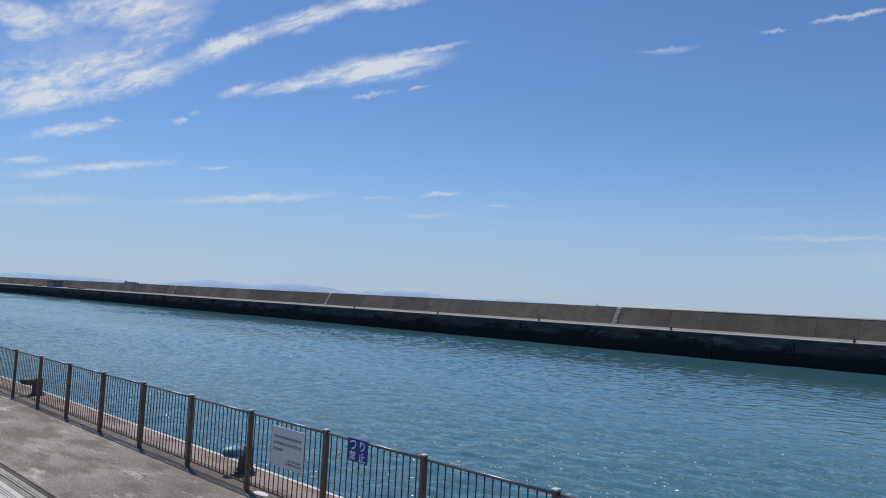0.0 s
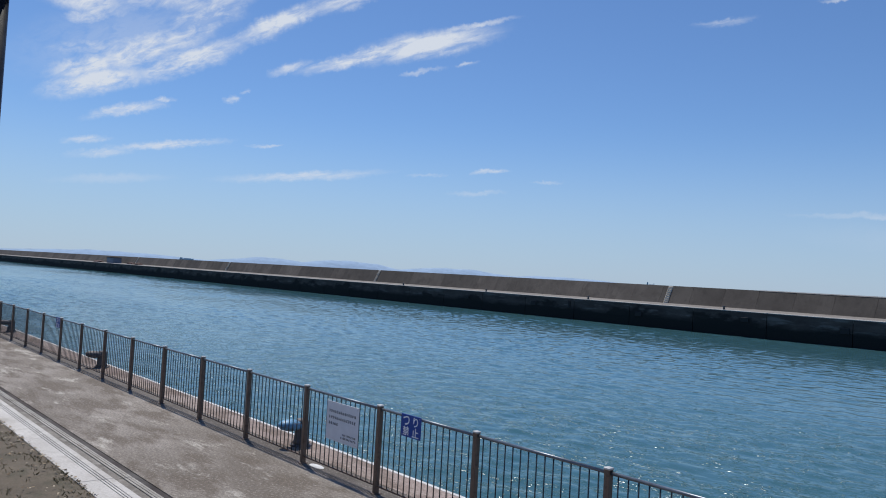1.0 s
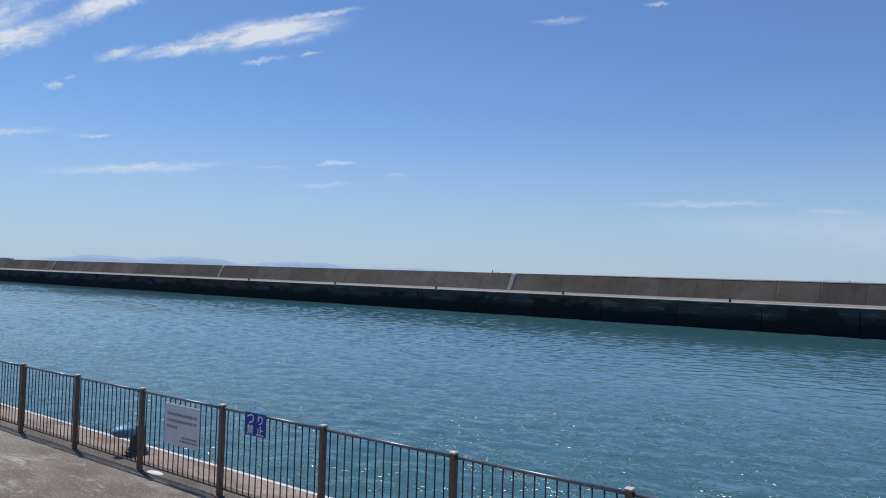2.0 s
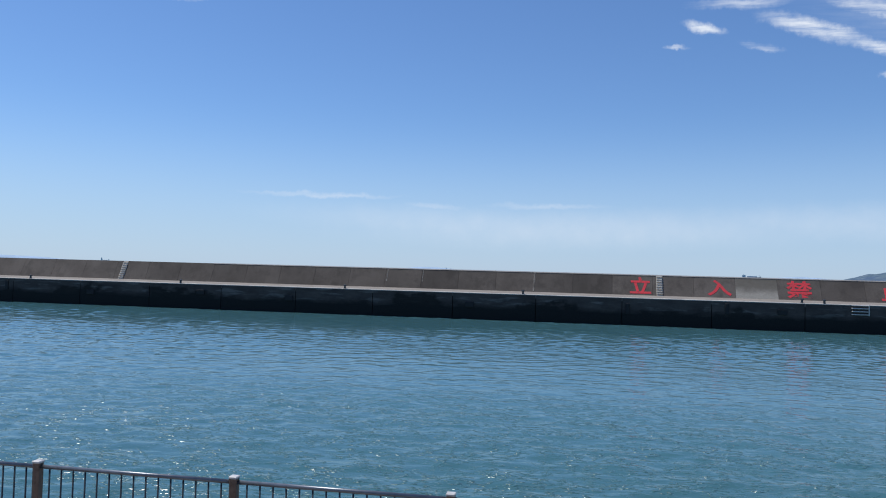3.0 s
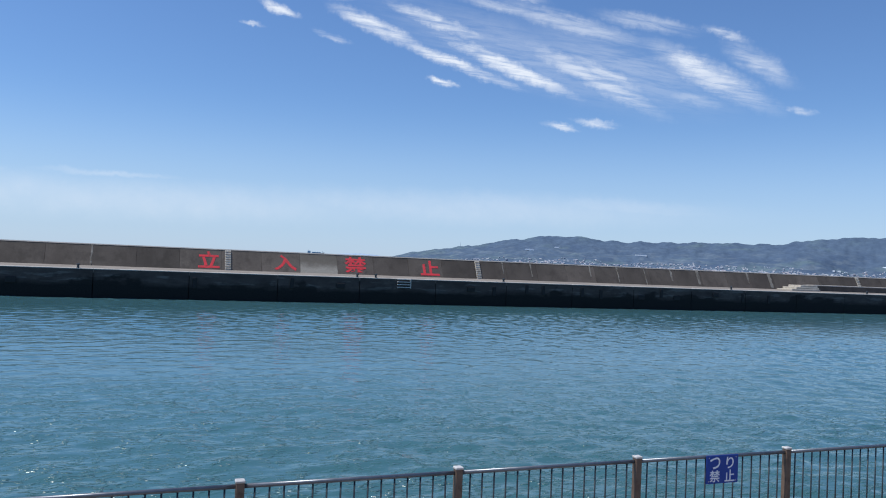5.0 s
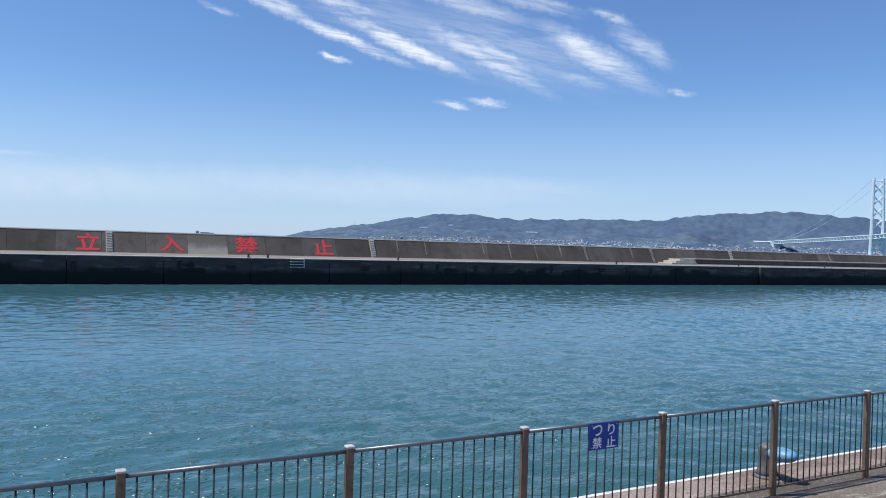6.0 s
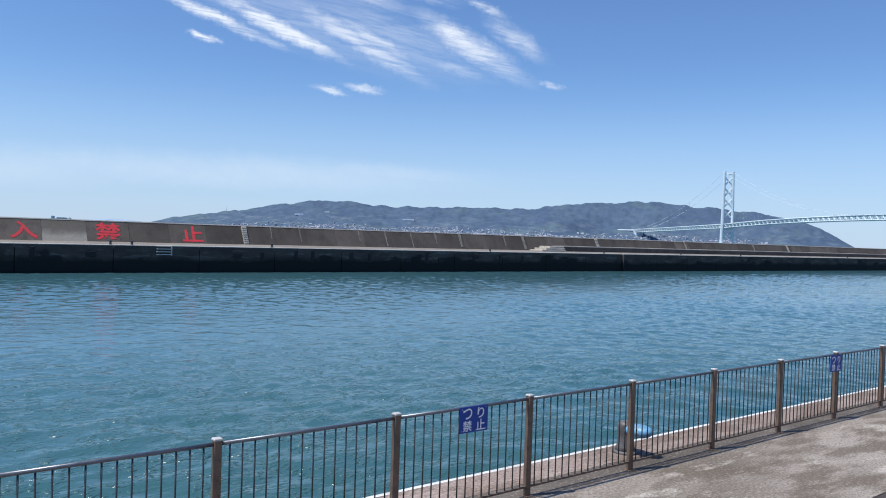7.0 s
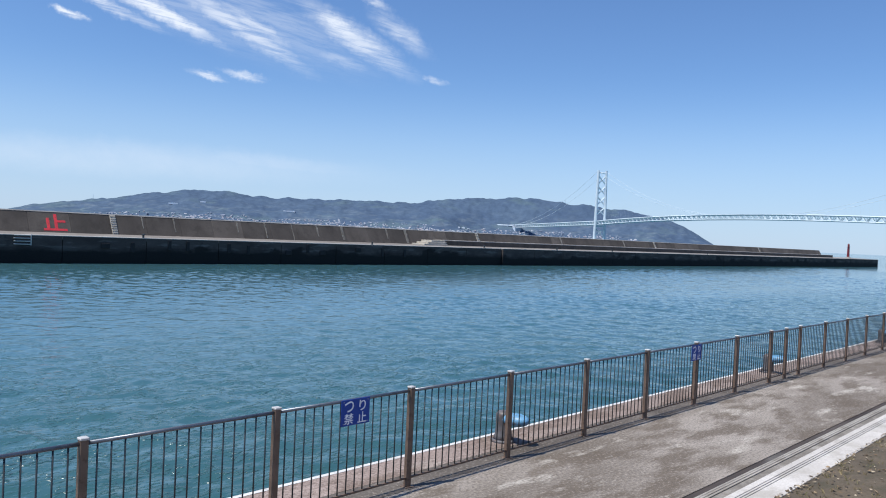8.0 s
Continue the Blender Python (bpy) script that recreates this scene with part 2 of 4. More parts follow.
def water_material():
    n = Nodes("sea_water")
    ripple = n.noise(2.0, 2.0, 0.5, (0.5, 1.4, 1))
    small = n.noise(7.0, 1.0, 0.5, (0.8, 1.2, 1))
    patch = n.noise(0.045, 4, 0.55, (0.5, 1.7, 1))
    h = n.math("ADD", n.math("MULTIPLY", ripple, 0.034), n.math("MULTIPLY", small, 0.004))
    y = n.node("ShaderNodeSeparateXYZ", n.geo.outputs["Position"]).outputs[1]
    # cat's paws: rough and slick patches of wind
    steep = n.math("MULTIPLY", n.ramp(patch, 0.36, 0.62, 0.3, 1.0), n.ramp(y, 30, 78, 1.0, 0.7))
    # short steep wavelets by the quay throw back the sun
    shore = n.ramp(y, 5, 30, 1.0, 0.0)
    chop = n.math("MULTIPLY", n.ramp(n.noise(6.5, 1.0, 0.5, (0.7, 1.3, 1)), 0.52, 0.74), n.ramp(n.noise(0.9, 3, 0.6), 0.38, 0.56))
    h = n.math("ADD", h, n.math("MULTIPLY", n.math("MULTIPLY", chop, shore), 0.13))
    normal = n.bump(h, 1.0, steep)
    # darker by the quay, paler mid-channel: the sky's grazing reflection painted into the colour
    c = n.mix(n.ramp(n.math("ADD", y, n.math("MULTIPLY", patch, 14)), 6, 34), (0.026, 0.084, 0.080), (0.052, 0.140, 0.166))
    return n.done(c, n.ramp(n.math("MULTIPLY", chop, shore), 0.02, 0.1, 0.1, 0.22), normal=normal, IOR=1.38)


def harbour_face():
    """Old dark quay concrete: weed and wet stain below the tide mark, pale scars above it."""
    n = Nodes("tidal_concrete")
    z = n.node("ShaderNodeSeparateXYZ", n.geo.outputs["Position"]).outputs[2]
    big = n.noise(0.5, 6, 0.65, (0.6, 1, 1.6))
    fine = n.noise(7, 5, 0.7)
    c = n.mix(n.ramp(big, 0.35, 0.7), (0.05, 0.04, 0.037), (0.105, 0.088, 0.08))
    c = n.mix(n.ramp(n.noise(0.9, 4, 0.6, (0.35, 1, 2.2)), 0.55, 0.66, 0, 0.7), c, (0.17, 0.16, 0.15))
    # irregular near-black patches above the tide mark, denser lower down
    dark_patch = n.math("ADD", n.noise(0.42, 4, 0.55, (0.55, 1, 1.1)), n.ramp(z, -1.2, 0.9, 0.10, -0.10))
    c = n.mix(n.ramp(dark_patch, 0.54, 0.60, 0, 0.85), c, (0.012, 0.012, 0.012))
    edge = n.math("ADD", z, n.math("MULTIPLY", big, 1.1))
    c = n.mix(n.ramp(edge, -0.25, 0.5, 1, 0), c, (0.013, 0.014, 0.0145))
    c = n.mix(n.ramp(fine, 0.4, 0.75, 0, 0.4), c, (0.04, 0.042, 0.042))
    return n.done(c, 0.85, normal=n.bump(fine, 0.03, 0.6), Specular_IOR_Level=0.15)


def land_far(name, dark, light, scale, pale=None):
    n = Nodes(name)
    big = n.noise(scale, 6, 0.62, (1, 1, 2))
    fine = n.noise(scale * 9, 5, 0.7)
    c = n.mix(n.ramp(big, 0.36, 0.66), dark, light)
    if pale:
        # cleared fields and painted haze low on the slopes, lighter green woods here and there
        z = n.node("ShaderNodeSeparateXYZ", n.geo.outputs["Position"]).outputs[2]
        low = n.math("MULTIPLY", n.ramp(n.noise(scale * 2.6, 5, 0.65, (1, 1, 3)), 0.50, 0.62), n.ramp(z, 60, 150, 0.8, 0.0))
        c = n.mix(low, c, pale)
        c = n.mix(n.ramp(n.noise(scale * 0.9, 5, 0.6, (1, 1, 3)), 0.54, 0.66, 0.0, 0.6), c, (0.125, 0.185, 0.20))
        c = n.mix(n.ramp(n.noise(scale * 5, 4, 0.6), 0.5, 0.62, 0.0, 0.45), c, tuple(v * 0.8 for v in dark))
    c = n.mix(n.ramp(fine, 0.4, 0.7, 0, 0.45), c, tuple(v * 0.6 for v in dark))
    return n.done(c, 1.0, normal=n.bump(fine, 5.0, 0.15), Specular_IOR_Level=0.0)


def islands(name, colours, rough=0.8):
    """Each loose piece of a joined mesh takes one of the colours."""
    n = Nodes(name)
    r = n.nt.nodes.new("ShaderNodeValToRGB")
    r.color_ramp.interpolation = "CONSTANT"
    n.nt.links.new(n.geo.outputs["Random Per Island"], r.inputs[0])
    for k, c in enumerate(colours):
        e = r.color_ramp.elements[k] if k < 2 else r.color_ramp.elements.new(k / len(colours))
        e.position, e.color = k / len(colours), (*c, 1)
    return n.done(r.outputs[0], rough)


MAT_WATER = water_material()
MAT_APRON = walkway("apron_concrete", (0.165, 0.138, 0.108), (0.37, 0.33, 0.285), (0.115, 0.088, 0.06), (0.58, 0.54, 0.47), 0.85)
MAT_COPING = walkway("coping_concrete", (0.265, 0.195, 0.165), (0.42, 0.33, 0.29), (0.17, 0.115, 0.085), (0.5, 0.44, 0.38), 0.5)
MAT_DAMP = walkway("damp_concrete", (0.075, 0.062, 0.05), (0.14, 0.122, 0.104), (0.055, 0.045, 0.035), (0.22, 0.2, 0.17), 0.3)
MAT_WHITELINE = concrete("worn_white_paint", (0.66, 0.66, 0.64), (0.8, 0.8, 0.78), (0.4, 0.37, 0.33), 22, 1.6, amount=0.5)
MAT_KERB = concrete("pale_kerb_concrete", (0.50, 0.47, 0.43), (0.66, 0.63, 0.585), (0.36, 0.33, 0.28), 30, 0.8, 0.06)
MAT_KERB_GREY = concrete("grey_kerb_concrete", (0.32, 0.295, 0.255), (0.47, 0.44, 0.39), (0.18, 0.155, 0.12), 26, 0.9, 0.1)
MAT_KERB_WORN = concrete("worn_gutter_concrete", (0.14, 0.122, 0.1), (0.30, 0.27, 0.23), (0.46, 0.43, 0.38), 24, 1.3, 0.1)
# black that paints the shade inside recesses of the breakwater face
MAT_RECESS = plain("recess_black", (0.013, 0.013, 0.014), 0.8)
MAT_JOINT = plain("dark_joint", (0.055, 0.05, 0.045), 0.95)
MAT_SOIL = concrete("dry_soil", (0.085, 0.066, 0.043), (0.165, 0.13, 0.088), (0.06, 0.058, 0.03), 28, 1.1)
MAT_POST = plain("bronze_post", (0.165, 0.112, 0.082), 0.5, 0.15, 0.25, 6.0, (0.1, 0.065, 0.045))
MAT_CAP = plain("post_cap", (0.55, 0.54, 0.52), 0.5, 0.2)
MAT_RAIL = plain("rail_metal", (0.16, 0.175, 0.2), 0.38, 0.6, 0.15)
MAT_BAR = plain("dark_bar", (0.035, 0.045, 0.05), 0.45, 0.3)
MAT_BLUE = plain("blue_sign_face", (0.008, 0.055, 0.31), 0.55, 0, 0.08)
MAT_WHITE = plain("white_sign_face", (0.8, 0.8, 0.8), 0.5, 0, 0.05)
MAT_LETTER = plain("white_lettering", (0.93, 0.93, 0.93), 0.55, 0, 0.04)
MAT_INK = plain("black_lettering", (0.035, 0.035, 0.04), 0.6, 0, 0.1)
MAT_BOLLARD = plain("blue_bollard_paint", (0.13, 0.32, 0.5), 0.45, 0, 0.3, 7, (0.16, 0.12, 0.10))
MAT_STEM = plain("grey_bollard_iron", (0.12, 0.115, 0.12), 0.6, 0.2, 0.35, 8, (0.14, 0.075, 0.045))
MAT_LAMP = plain("dark_lamp_paint", (0.018, 0.02, 0.025), 0.4, 0.2)
MAT_DISC = plain("lamp_disc", (0.2, 0.2, 0.2), 0.45, 0.2)
MAT_WALL = concrete("sea_wall_concrete", (0.074, 0.061, 0.050), (0.132, 0.112, 0.093), (0.052, 0.043, 0.035), 9, 0.35, random_tint=0.3, stretch=(1, 1, 0.5))
MAT_PATCH = patched()
MAT_LIME = concrete("lime_stain", (0.38, 0.35, 0.30), (0.55, 0.52, 0.45), (0.2, 0.18, 0.15), 9, 0.9)
MAT_LEDGE = concrete("bleached_ledge_concrete", (0.40, 0.375, 0.34), (0.54, 0.51, 0.465), (0.27, 0.25, 0.22), 9, 0.3)
MAT_LEDGE_WORN = concrete("weathered_ledge_concrete", (0.19, 0.17, 0.15), (0.29, 0.265, 0.235), (0.14, 0.12, 0.1), 9, 0.3)
MAT_STEP = concrete("pale_step_concrete", (0.42, 0.39, 0.33), (0.6, 0.56, 0.49), (0.32, 0.28, 0.22), 8, 0.8)
MAT_TIDAL = harbour_face()
MAT_RED = plain("red_wall_paint", (0.72, 0.045, 0.06), 0.8, 0, 0.15, 1.6, (0.36, 0.07, 0.065))
MAT_STEEL = plain("galvanised_ladder", (0.55, 0.54, 0.52), 0.5, 0.3)
MAT_BEACON = plain("red_beacon_paint", (0.17, 0.022, 0.028), 0.55)
# the hill's blue-green has the haze of the strait mixed into it
MAT_HILL = land_far("hazed_wooded_hill", (0.072, 0.112, 0.178), (0.095, 0.142, 0.206), 0.0042, (0.145, 0.19, 0.235))
# pale blue base colour carries the sea haze over these mountains
MAT_FAR = land_far("haze_blue_mountain", (0.315, 0.425, 0.56), (0.32, 0.43, 0.565), 0.002)
# grey-green bridge paint and anchorage concrete, both paled and blued with painted haze
MAT_BRIDGE = plain("hazed_bridge_paint", (0.60, 0.69, 0.735), 0.7, 0, 0.04, 0.02)
MAT_ANCHOR = plain("haze_tinted_concrete", (0.58, 0.66, 0.73), 0.8, 0, 0.1, 0.05)
# house colours greyed and blued to paint in the distance haze
MAT_TOWN = islands("hazed_town_walls", ((0.34, 0.37, 0.42), (0.2, 0.25, 0.32), (0.33, 0.31, 0.34), (0.44, 0.46, 0.5), (0.17, 0.22, 0.29), (0.26, 0.29, 0.36), (0.22, 0.26, 0.33)))
MAT_ROOFS = plain("pale_long_roofs", (0.82, 0.85, 0.88), 0.7, 0, 0.05, 0.05)
MAT_SHIP = plain("ship_paint", (0.42, 0.5, 0.57), 0.7, 0, 0.1, 0.1)
MAT_HULL = plain("dark_hull", (0.16, 0.20, 0.26), 0.7, 0, 0.1, 0.1)
MAT_GRASS = islands("dry_grass", ((0.20, 0.16, 0.08), (0.28, 0.23, 0.12), (0.15, 0.14, 0.065), (0.34, 0.28, 0.16)))


# ---- mesh helpers ----
def box(bm, lo, hi, m=None):
    vs = [bm.verts.new((x, y, z)) for z in (lo[2], hi[2]) for y in (lo[1], hi[1]) for x in (lo[0], hi[0])]
    for f in ((0, 2, 3, 1), (4, 5, 7, 6), (0, 1, 5, 4), (2, 6, 7, 3), (0, 4, 6, 2), (1, 3, 7, 5)):
        bm.faces.new([vs[k] for k in f])
    if m is not None:
        bmesh.ops.transform(bm, matrix=m, verts=vs)
    return vs


def soft_box(lo, hi, bevel=0.01, segments=1):
    bm = bmesh.new()
    box(bm, lo, hi)
    bmesh.ops.bevel(bm, geom=bm.edges[:], offset=bevel, segments=segments, affect="EDGES")
    return bm


def rod(bm, a, b, r, sides=8, r2=None):
    """A round bar from a to b, closed at both ends."""
    a, b = Vector(a), Vector(b)
    q = (b - a).to_track_quat("Z", "Y")
    rings = [[bm.verts.new(p + q @ Vector((rr * math.cos(k * math.tau / sides), rr * math.sin(k * math.tau / sides), 0))) for k in range(sides)]
             for p, rr in ((a, r), (b, r if r2 is None else r2))]
    for k in range(sides):
        bm.faces.new((rings[0][k], rings[0][(k + 1) % sides], rings[1][(k + 1) % sides], rings[1][k]))
    bm.faces.new(rings[0][::-1])
    bm.faces.new(rings[1])


def turned(profile, sides=20, squash=(1, 1), shift=None):
    """A lathe body from (radius, height) pairs; shift(z) moves the axis."""
    bm = bmesh.new()
    rings = []
    for r, z in profile:
        ox, oy = shift(z) if shift else (0, 0)
        rings.append([bm.verts.new((ox + r * squash[0] * math.cos(k * math.tau / sides), oy + r * squash[1] * math.sin(k * math.tau / sides), z)) for k in range(sides)])
    for lo, hi in zip(rings, rings[1:]):
        for k in range(sides):
            bm.faces.new((lo[k], lo[(k + 1) % sides], hi[(k + 1) % sides], hi[k]))
    bm.faces.new(rings[0][::-1])
    bm.faces.new(rings[-1])
    return bm


def prism(section, x0, x1):
    """A body of one cross-section in y and z (clockwise seen from +x or not) between x0 and x1."""
    bm = bmesh.new()
    ends = [[bm.verts.new((x, y, z)) for y, z in section] for x in (x0, x1)]
    n = len(section)
    for k in range(n):
        bm.faces.new((ends[0][k], ends[0][(k + 1) % n], ends[1][(k + 1) % n], ends[1][k]))
    bm.faces.new(ends[0][::-1])
    bm.faces.new(ends[1])
    bmesh.ops.recalc_face_normals(bm, faces=bm.faces[:])
    return bm


def mesh_from(bm, name, material, smooth=False):
    me = bpy.data.meshes.new(name)
    bm.to_mesh(me)
    bm.free()
    me.materials.append(material)
    if smooth:
        me.shade_smooth()
    return me


def part(name, bm, material, parent, label="", at=None, smooth=False):
    ob = new(name, bm if isinstance(bm, bpy.types.Mesh) else mesh_from(bm, name, material, smooth))
    ob.parent = parent
    if at is not None:
        ob.location = at
    return tagged(ob, label)


def thing(name, at, label, category, group="", kind=""):
    ob = new(name)
    ob.location = at
    return tagged(ob, label, category, group, kind)


def setting(name, bm, material, label, category, smooth=False):
    return tagged(new(name, mesh_from(bm, name, material, smooth)), label, category, kind="structure")


def lettering(text, width, height, thick=0.002, bold=0.0):
    """Words as a flat mesh in x and y, centred, of the given size."""
    curve = bpy.data.curves.new("lettering", "FONT")
    curve.body, curve.extrude, curve.resolution_u, curve.offset = text, thick / 2, 4, bold
    ob = new("lettering", curve)
    bpy.context.view_layer.update()
    me = bpy.data.meshes.new_from_object(ob.evaluated_get(bpy.context.evaluated_depsgraph_get()))
    bpy.data.objects.remove(ob)
    bpy.data.curves.remove(curve)
    co = np.empty(len(me.vertices) * 3)
    me.vertices.foreach_get("co", co)
    co = co.reshape(-1, 3)
    lo, hi = co.min(0), co.max(0)
    co[:, :2] = (co[:, :2] - (lo[:2] + hi[:2]) / 2) / (hi[:2] - lo[:2]) * (width, height)
    co[:, 2] = (co[:, 2] - lo[2]) / max(1e-9, hi[2] - lo[2]) * thick
    me.vertices.foreach_set("co", co.ravel())
    return me


# ---- the sea ----
WATER_Z = -2.05


def steps(start, stop, first, growth):
    out, s = [start], first
    while abs(out[-1] - start) < abs(stop - start):
        out.append(out[-1] + math.copysign(s, stop - start))
        s *= growth
    return out[1:]


def sea():
    xs = np.array(steps(-300, -4900, 0.5, 1.16)[::-1] + list(np.arange(-300, -120, 0.55)) + list(np.arange(-120, -45, 0.36)) + list(np.arange(-45, 65, 0.2)) + list(np.arange(65, 130, 0.36)) + list(np.arange(130, 270, 0.55)) + steps(270, 4900, 0.5, 1.16))
    ys = np.array(steps(0.5, -4900, 0.6, 1.5)[::-1] + list(np.arange(0.5, 36, 0.14)) + list(np.arange(36, 83, 0.21)) + steps(83, 4900, 0.5, 1.2))
    gx, gy = np.meshgrid(xs, ys)
    rng = np.random.default_rng(5)
    z = np.zeros_like(gx)
    near = np.clip((gx + 320) / 30, 0, 1) * np.clip((290 - gx) / 30, 0, 1) * np.clip(gy / 2, 0, 1) * np.clip((110 - gy) / 25, 0, 1) * (1 - 0.2 * np.clip((gy - 45) / 33, 0, 1))
    gust = 0.8 + 0.4 * np.sin(gx * 0.061 + 1.3 * np.sin(gy * 0.05)) * np.sin(gy * 0.113 + 0.7 + 0.8 * np.sin(gx * 0.023)) + 0.15 * np.sin(gx * 0.21 + gy * 0.13) * np.sin(gy * 0.31 - gx * 0.05)
    for k in range(44):
        length = 0.55 * (4.2 / 0.55) ** (k / 43) * rng.uniform(0.93, 1.07)
        slope = 0.023 if length < 1.3 else 0.023 * (1.3 / length) ** 0.9
        a = radians(rng.normal(85, 52))
        w = math.tau / length
        bend = 1.1 * np.sin(gx * 0.17 * rng.uniform(0.5, 1.5) + gy * 0.19 * rng.uniform(0.5, 1.5) + k)
        phase = w * (gx * math.cos(a) + gy * math.sin(a)) + rng.uniform(0, 6.28) + bend
        z += slope / w * (np.sin(phase) - 0.22 * np.cos(2 * phase))
    z = z * near * gust + WATER_Z
    co = np.stack([gx, gy, z], -1).reshape(-1, 3)
    ny, nx = gx.shape
    i = (np.arange(ny - 1)[:, None] * nx + np.arange(nx - 1)).ravel()
    quads = np.stack([i, i + 1, i + nx + 1, i + nx], 1)
    me = bpy.data.meshes.new("sea")
    me.vertices.add(len(co))
    me.vertices.foreach_set("co", co.ravel())
    me.loops.add(quads.size)
    me.loops.foreach_set("vertex_index", quads.ravel())
    me.polygons.add(len(quads))
    me.polygons.foreach_set("loop_start", np.arange(len(quads)) * 4)
    me.update(calc_edges=True)
    me.validate()
    me.shade_smooth()
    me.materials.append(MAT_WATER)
    tagged(new("sea", me), "rippled blue-green harbour water with sun glints", "water", kind="structure")


sea()

# ---- the near quay ----
EDGE_Y, QX0, QX1 = 1.04, -260.0, 260.0


def quay():
    q = tagged(new("quay", mesh_from(prism([(EDGE_Y - 0.02, -6), (EDGE_Y - 0.02, -0.012), (-2.56, -0.012), (-2.56, -6)], QX0, QX1), "quay", MAT_TIDAL)),
               "concrete quay wall above the harbour water", "quay", kind="structure")
    part("apron_slab", prism([(0.36, -0.3), (0.36, 0.0), (-2.47, 0.0), (-2.47, -0.3)], QX0, QX1), MAT_APRON, q, "grey-brown stained concrete walkway")
    part("coping", prism([(EDGE_Y, -0.5), (EDGE_Y, -0.03), (EDGE_Y - 0.03, 0.004), (0.36, 0.004), (0.36, -0.5)], QX0, QX1), MAT_COPING, q, "rust-brown concrete strip along the quay edge")
    part("edge_line", prism([(EDGE_Y + 0.004, -0.09), (EDGE_Y + 0.004, -0.028), (EDGE_Y - 0.028, 0.008), (EDGE_Y - 0.10, 0.008), (EDGE_Y - 0.10, -0.09)], QX0, QX1), MAT_WHITELINE, q, "worn white painted edge line")
    # a damp dirty strip under the railing, and a splash of white paint
    part("damp_strip", prism([(0.352, -0.01), (0.352, 0.004), (-0.10, 0.004), (-0.10, -0.01)], QX0, QX1), MAT_DAMP, q, "dirty damp strip under the railing")
    bm = turned([(0.17, 0.0), (0.16, 0.005)], 14, (1.1, 0.45))
    part("paint_splash", bm, MAT_WHITELINE, q, "splash of white paint", at=(-7.7, 0.08, 0.004))
    return q


QUAY = quay()


def kerb_strip():
    k = thing("drain_kerb", (0, 0, 0), "pale concrete drain kerb with long grooves and a worn gutter", "kerb", kind="structure")
    part("joint", prism([(-2.47, -0.3), (-2.47, -0.02), (-2.57, -0.02), (-2.57, -0.3)], QX0, QX1), MAT_JOINT, k)
    part("bed", prism([(-2.57, -0.3), (-2.57, -0.005), (-3.34, -0.005), (-3.34, -0.3)], QX0, QX1), MAT_JOINT, k)
    length = 3.0
    strips = []
    for lo, hi, top, mat in ((-2.612, -2.575, 0.004, MAT_KERB_GREY), (-2.66, -2.624, 0.01, MAT_KERB_GREY), (-2.71, -2.674, 0.012, MAT_KERB_GREY), (-2.835, -2.722, 0.006, MAT_KERB_WORN),
                             (-2.945, -2.848, 0.024, MAT_KERB), (-2.99, -2.958, 0.026, MAT_KERB), (-3.035, -3.003, 0.026, MAT_KERB), (-3.335, -3.048, 0.028, MAT_KERB)):
        bm = bmesh.new()
        box(bm, (0.008, lo, -0.06), (length - 0.008, hi, top))
        bmesh.ops.bevel(bm, geom=[e for e in bm.edges if all(v.co.z > 0 for v in e.verts)], offset=0.005, segments=1, affect="EDGES")
        strips.append(mesh_from(bm, "kerb_stone", mat))
    for n in range(-20, 20):
        for me in strips:
            part("kerb_stone", me, None, k, at=(n * length + 0.6, 0, 0))
    rest = bmesh.new()
    for x0, x1 in ((QX0, -59.4), (60.6, QX1)):
        box(rest, (x0, -3.335, -0.06), (x1, -2.6, 0.02))
    part("kerb_run", rest, MAT_KERB, k)


kerb_strip()


def bank():
    """Soil beside the kerb, and the raised terrace from which the quay is seen."""
    xs = [QX0] + list(np.arange(-44, 46, 0.35)) + [QX1]
    ys = [-3.335, -3.5, -3.75, -4.0, -4.3, -4.6, -4.75, -5.1, -5.5, -6.0, -7, -9, -14, -40, -400]
    bm = bmesh.new()
    rows = []
    for y in ys:
        base = 0.0 if y > -4.75 else min(1.55, (-4.75 - y) / 1.15 * 1.55)
        row = []
        for x in xs:
            h = 0.05 * noise.noise((x * 0.9, y * 1.6, 0)) + 0.02 * noise.noise((x * 4, y * 4, 3)) if y < -3.4 else 0
            row.append(bm.verts.new((x, y, base + h + (0.012 if y > -3.4 else 0.02))))
        rows.append(row)
    for a, b in zip(rows, rows[1:]):
        for k in range(len(xs) - 1):
            bm.faces.new((a[k], b[k], b[k + 1], a[k + 1]))
    setting("ground", bm, MAT_SOIL, "dry brown soil with sparse dead grass beside the kerb", "ground", True)


bank()

# ---- the railing ----
SPAN, POST_TOP = 2.0, 1.26


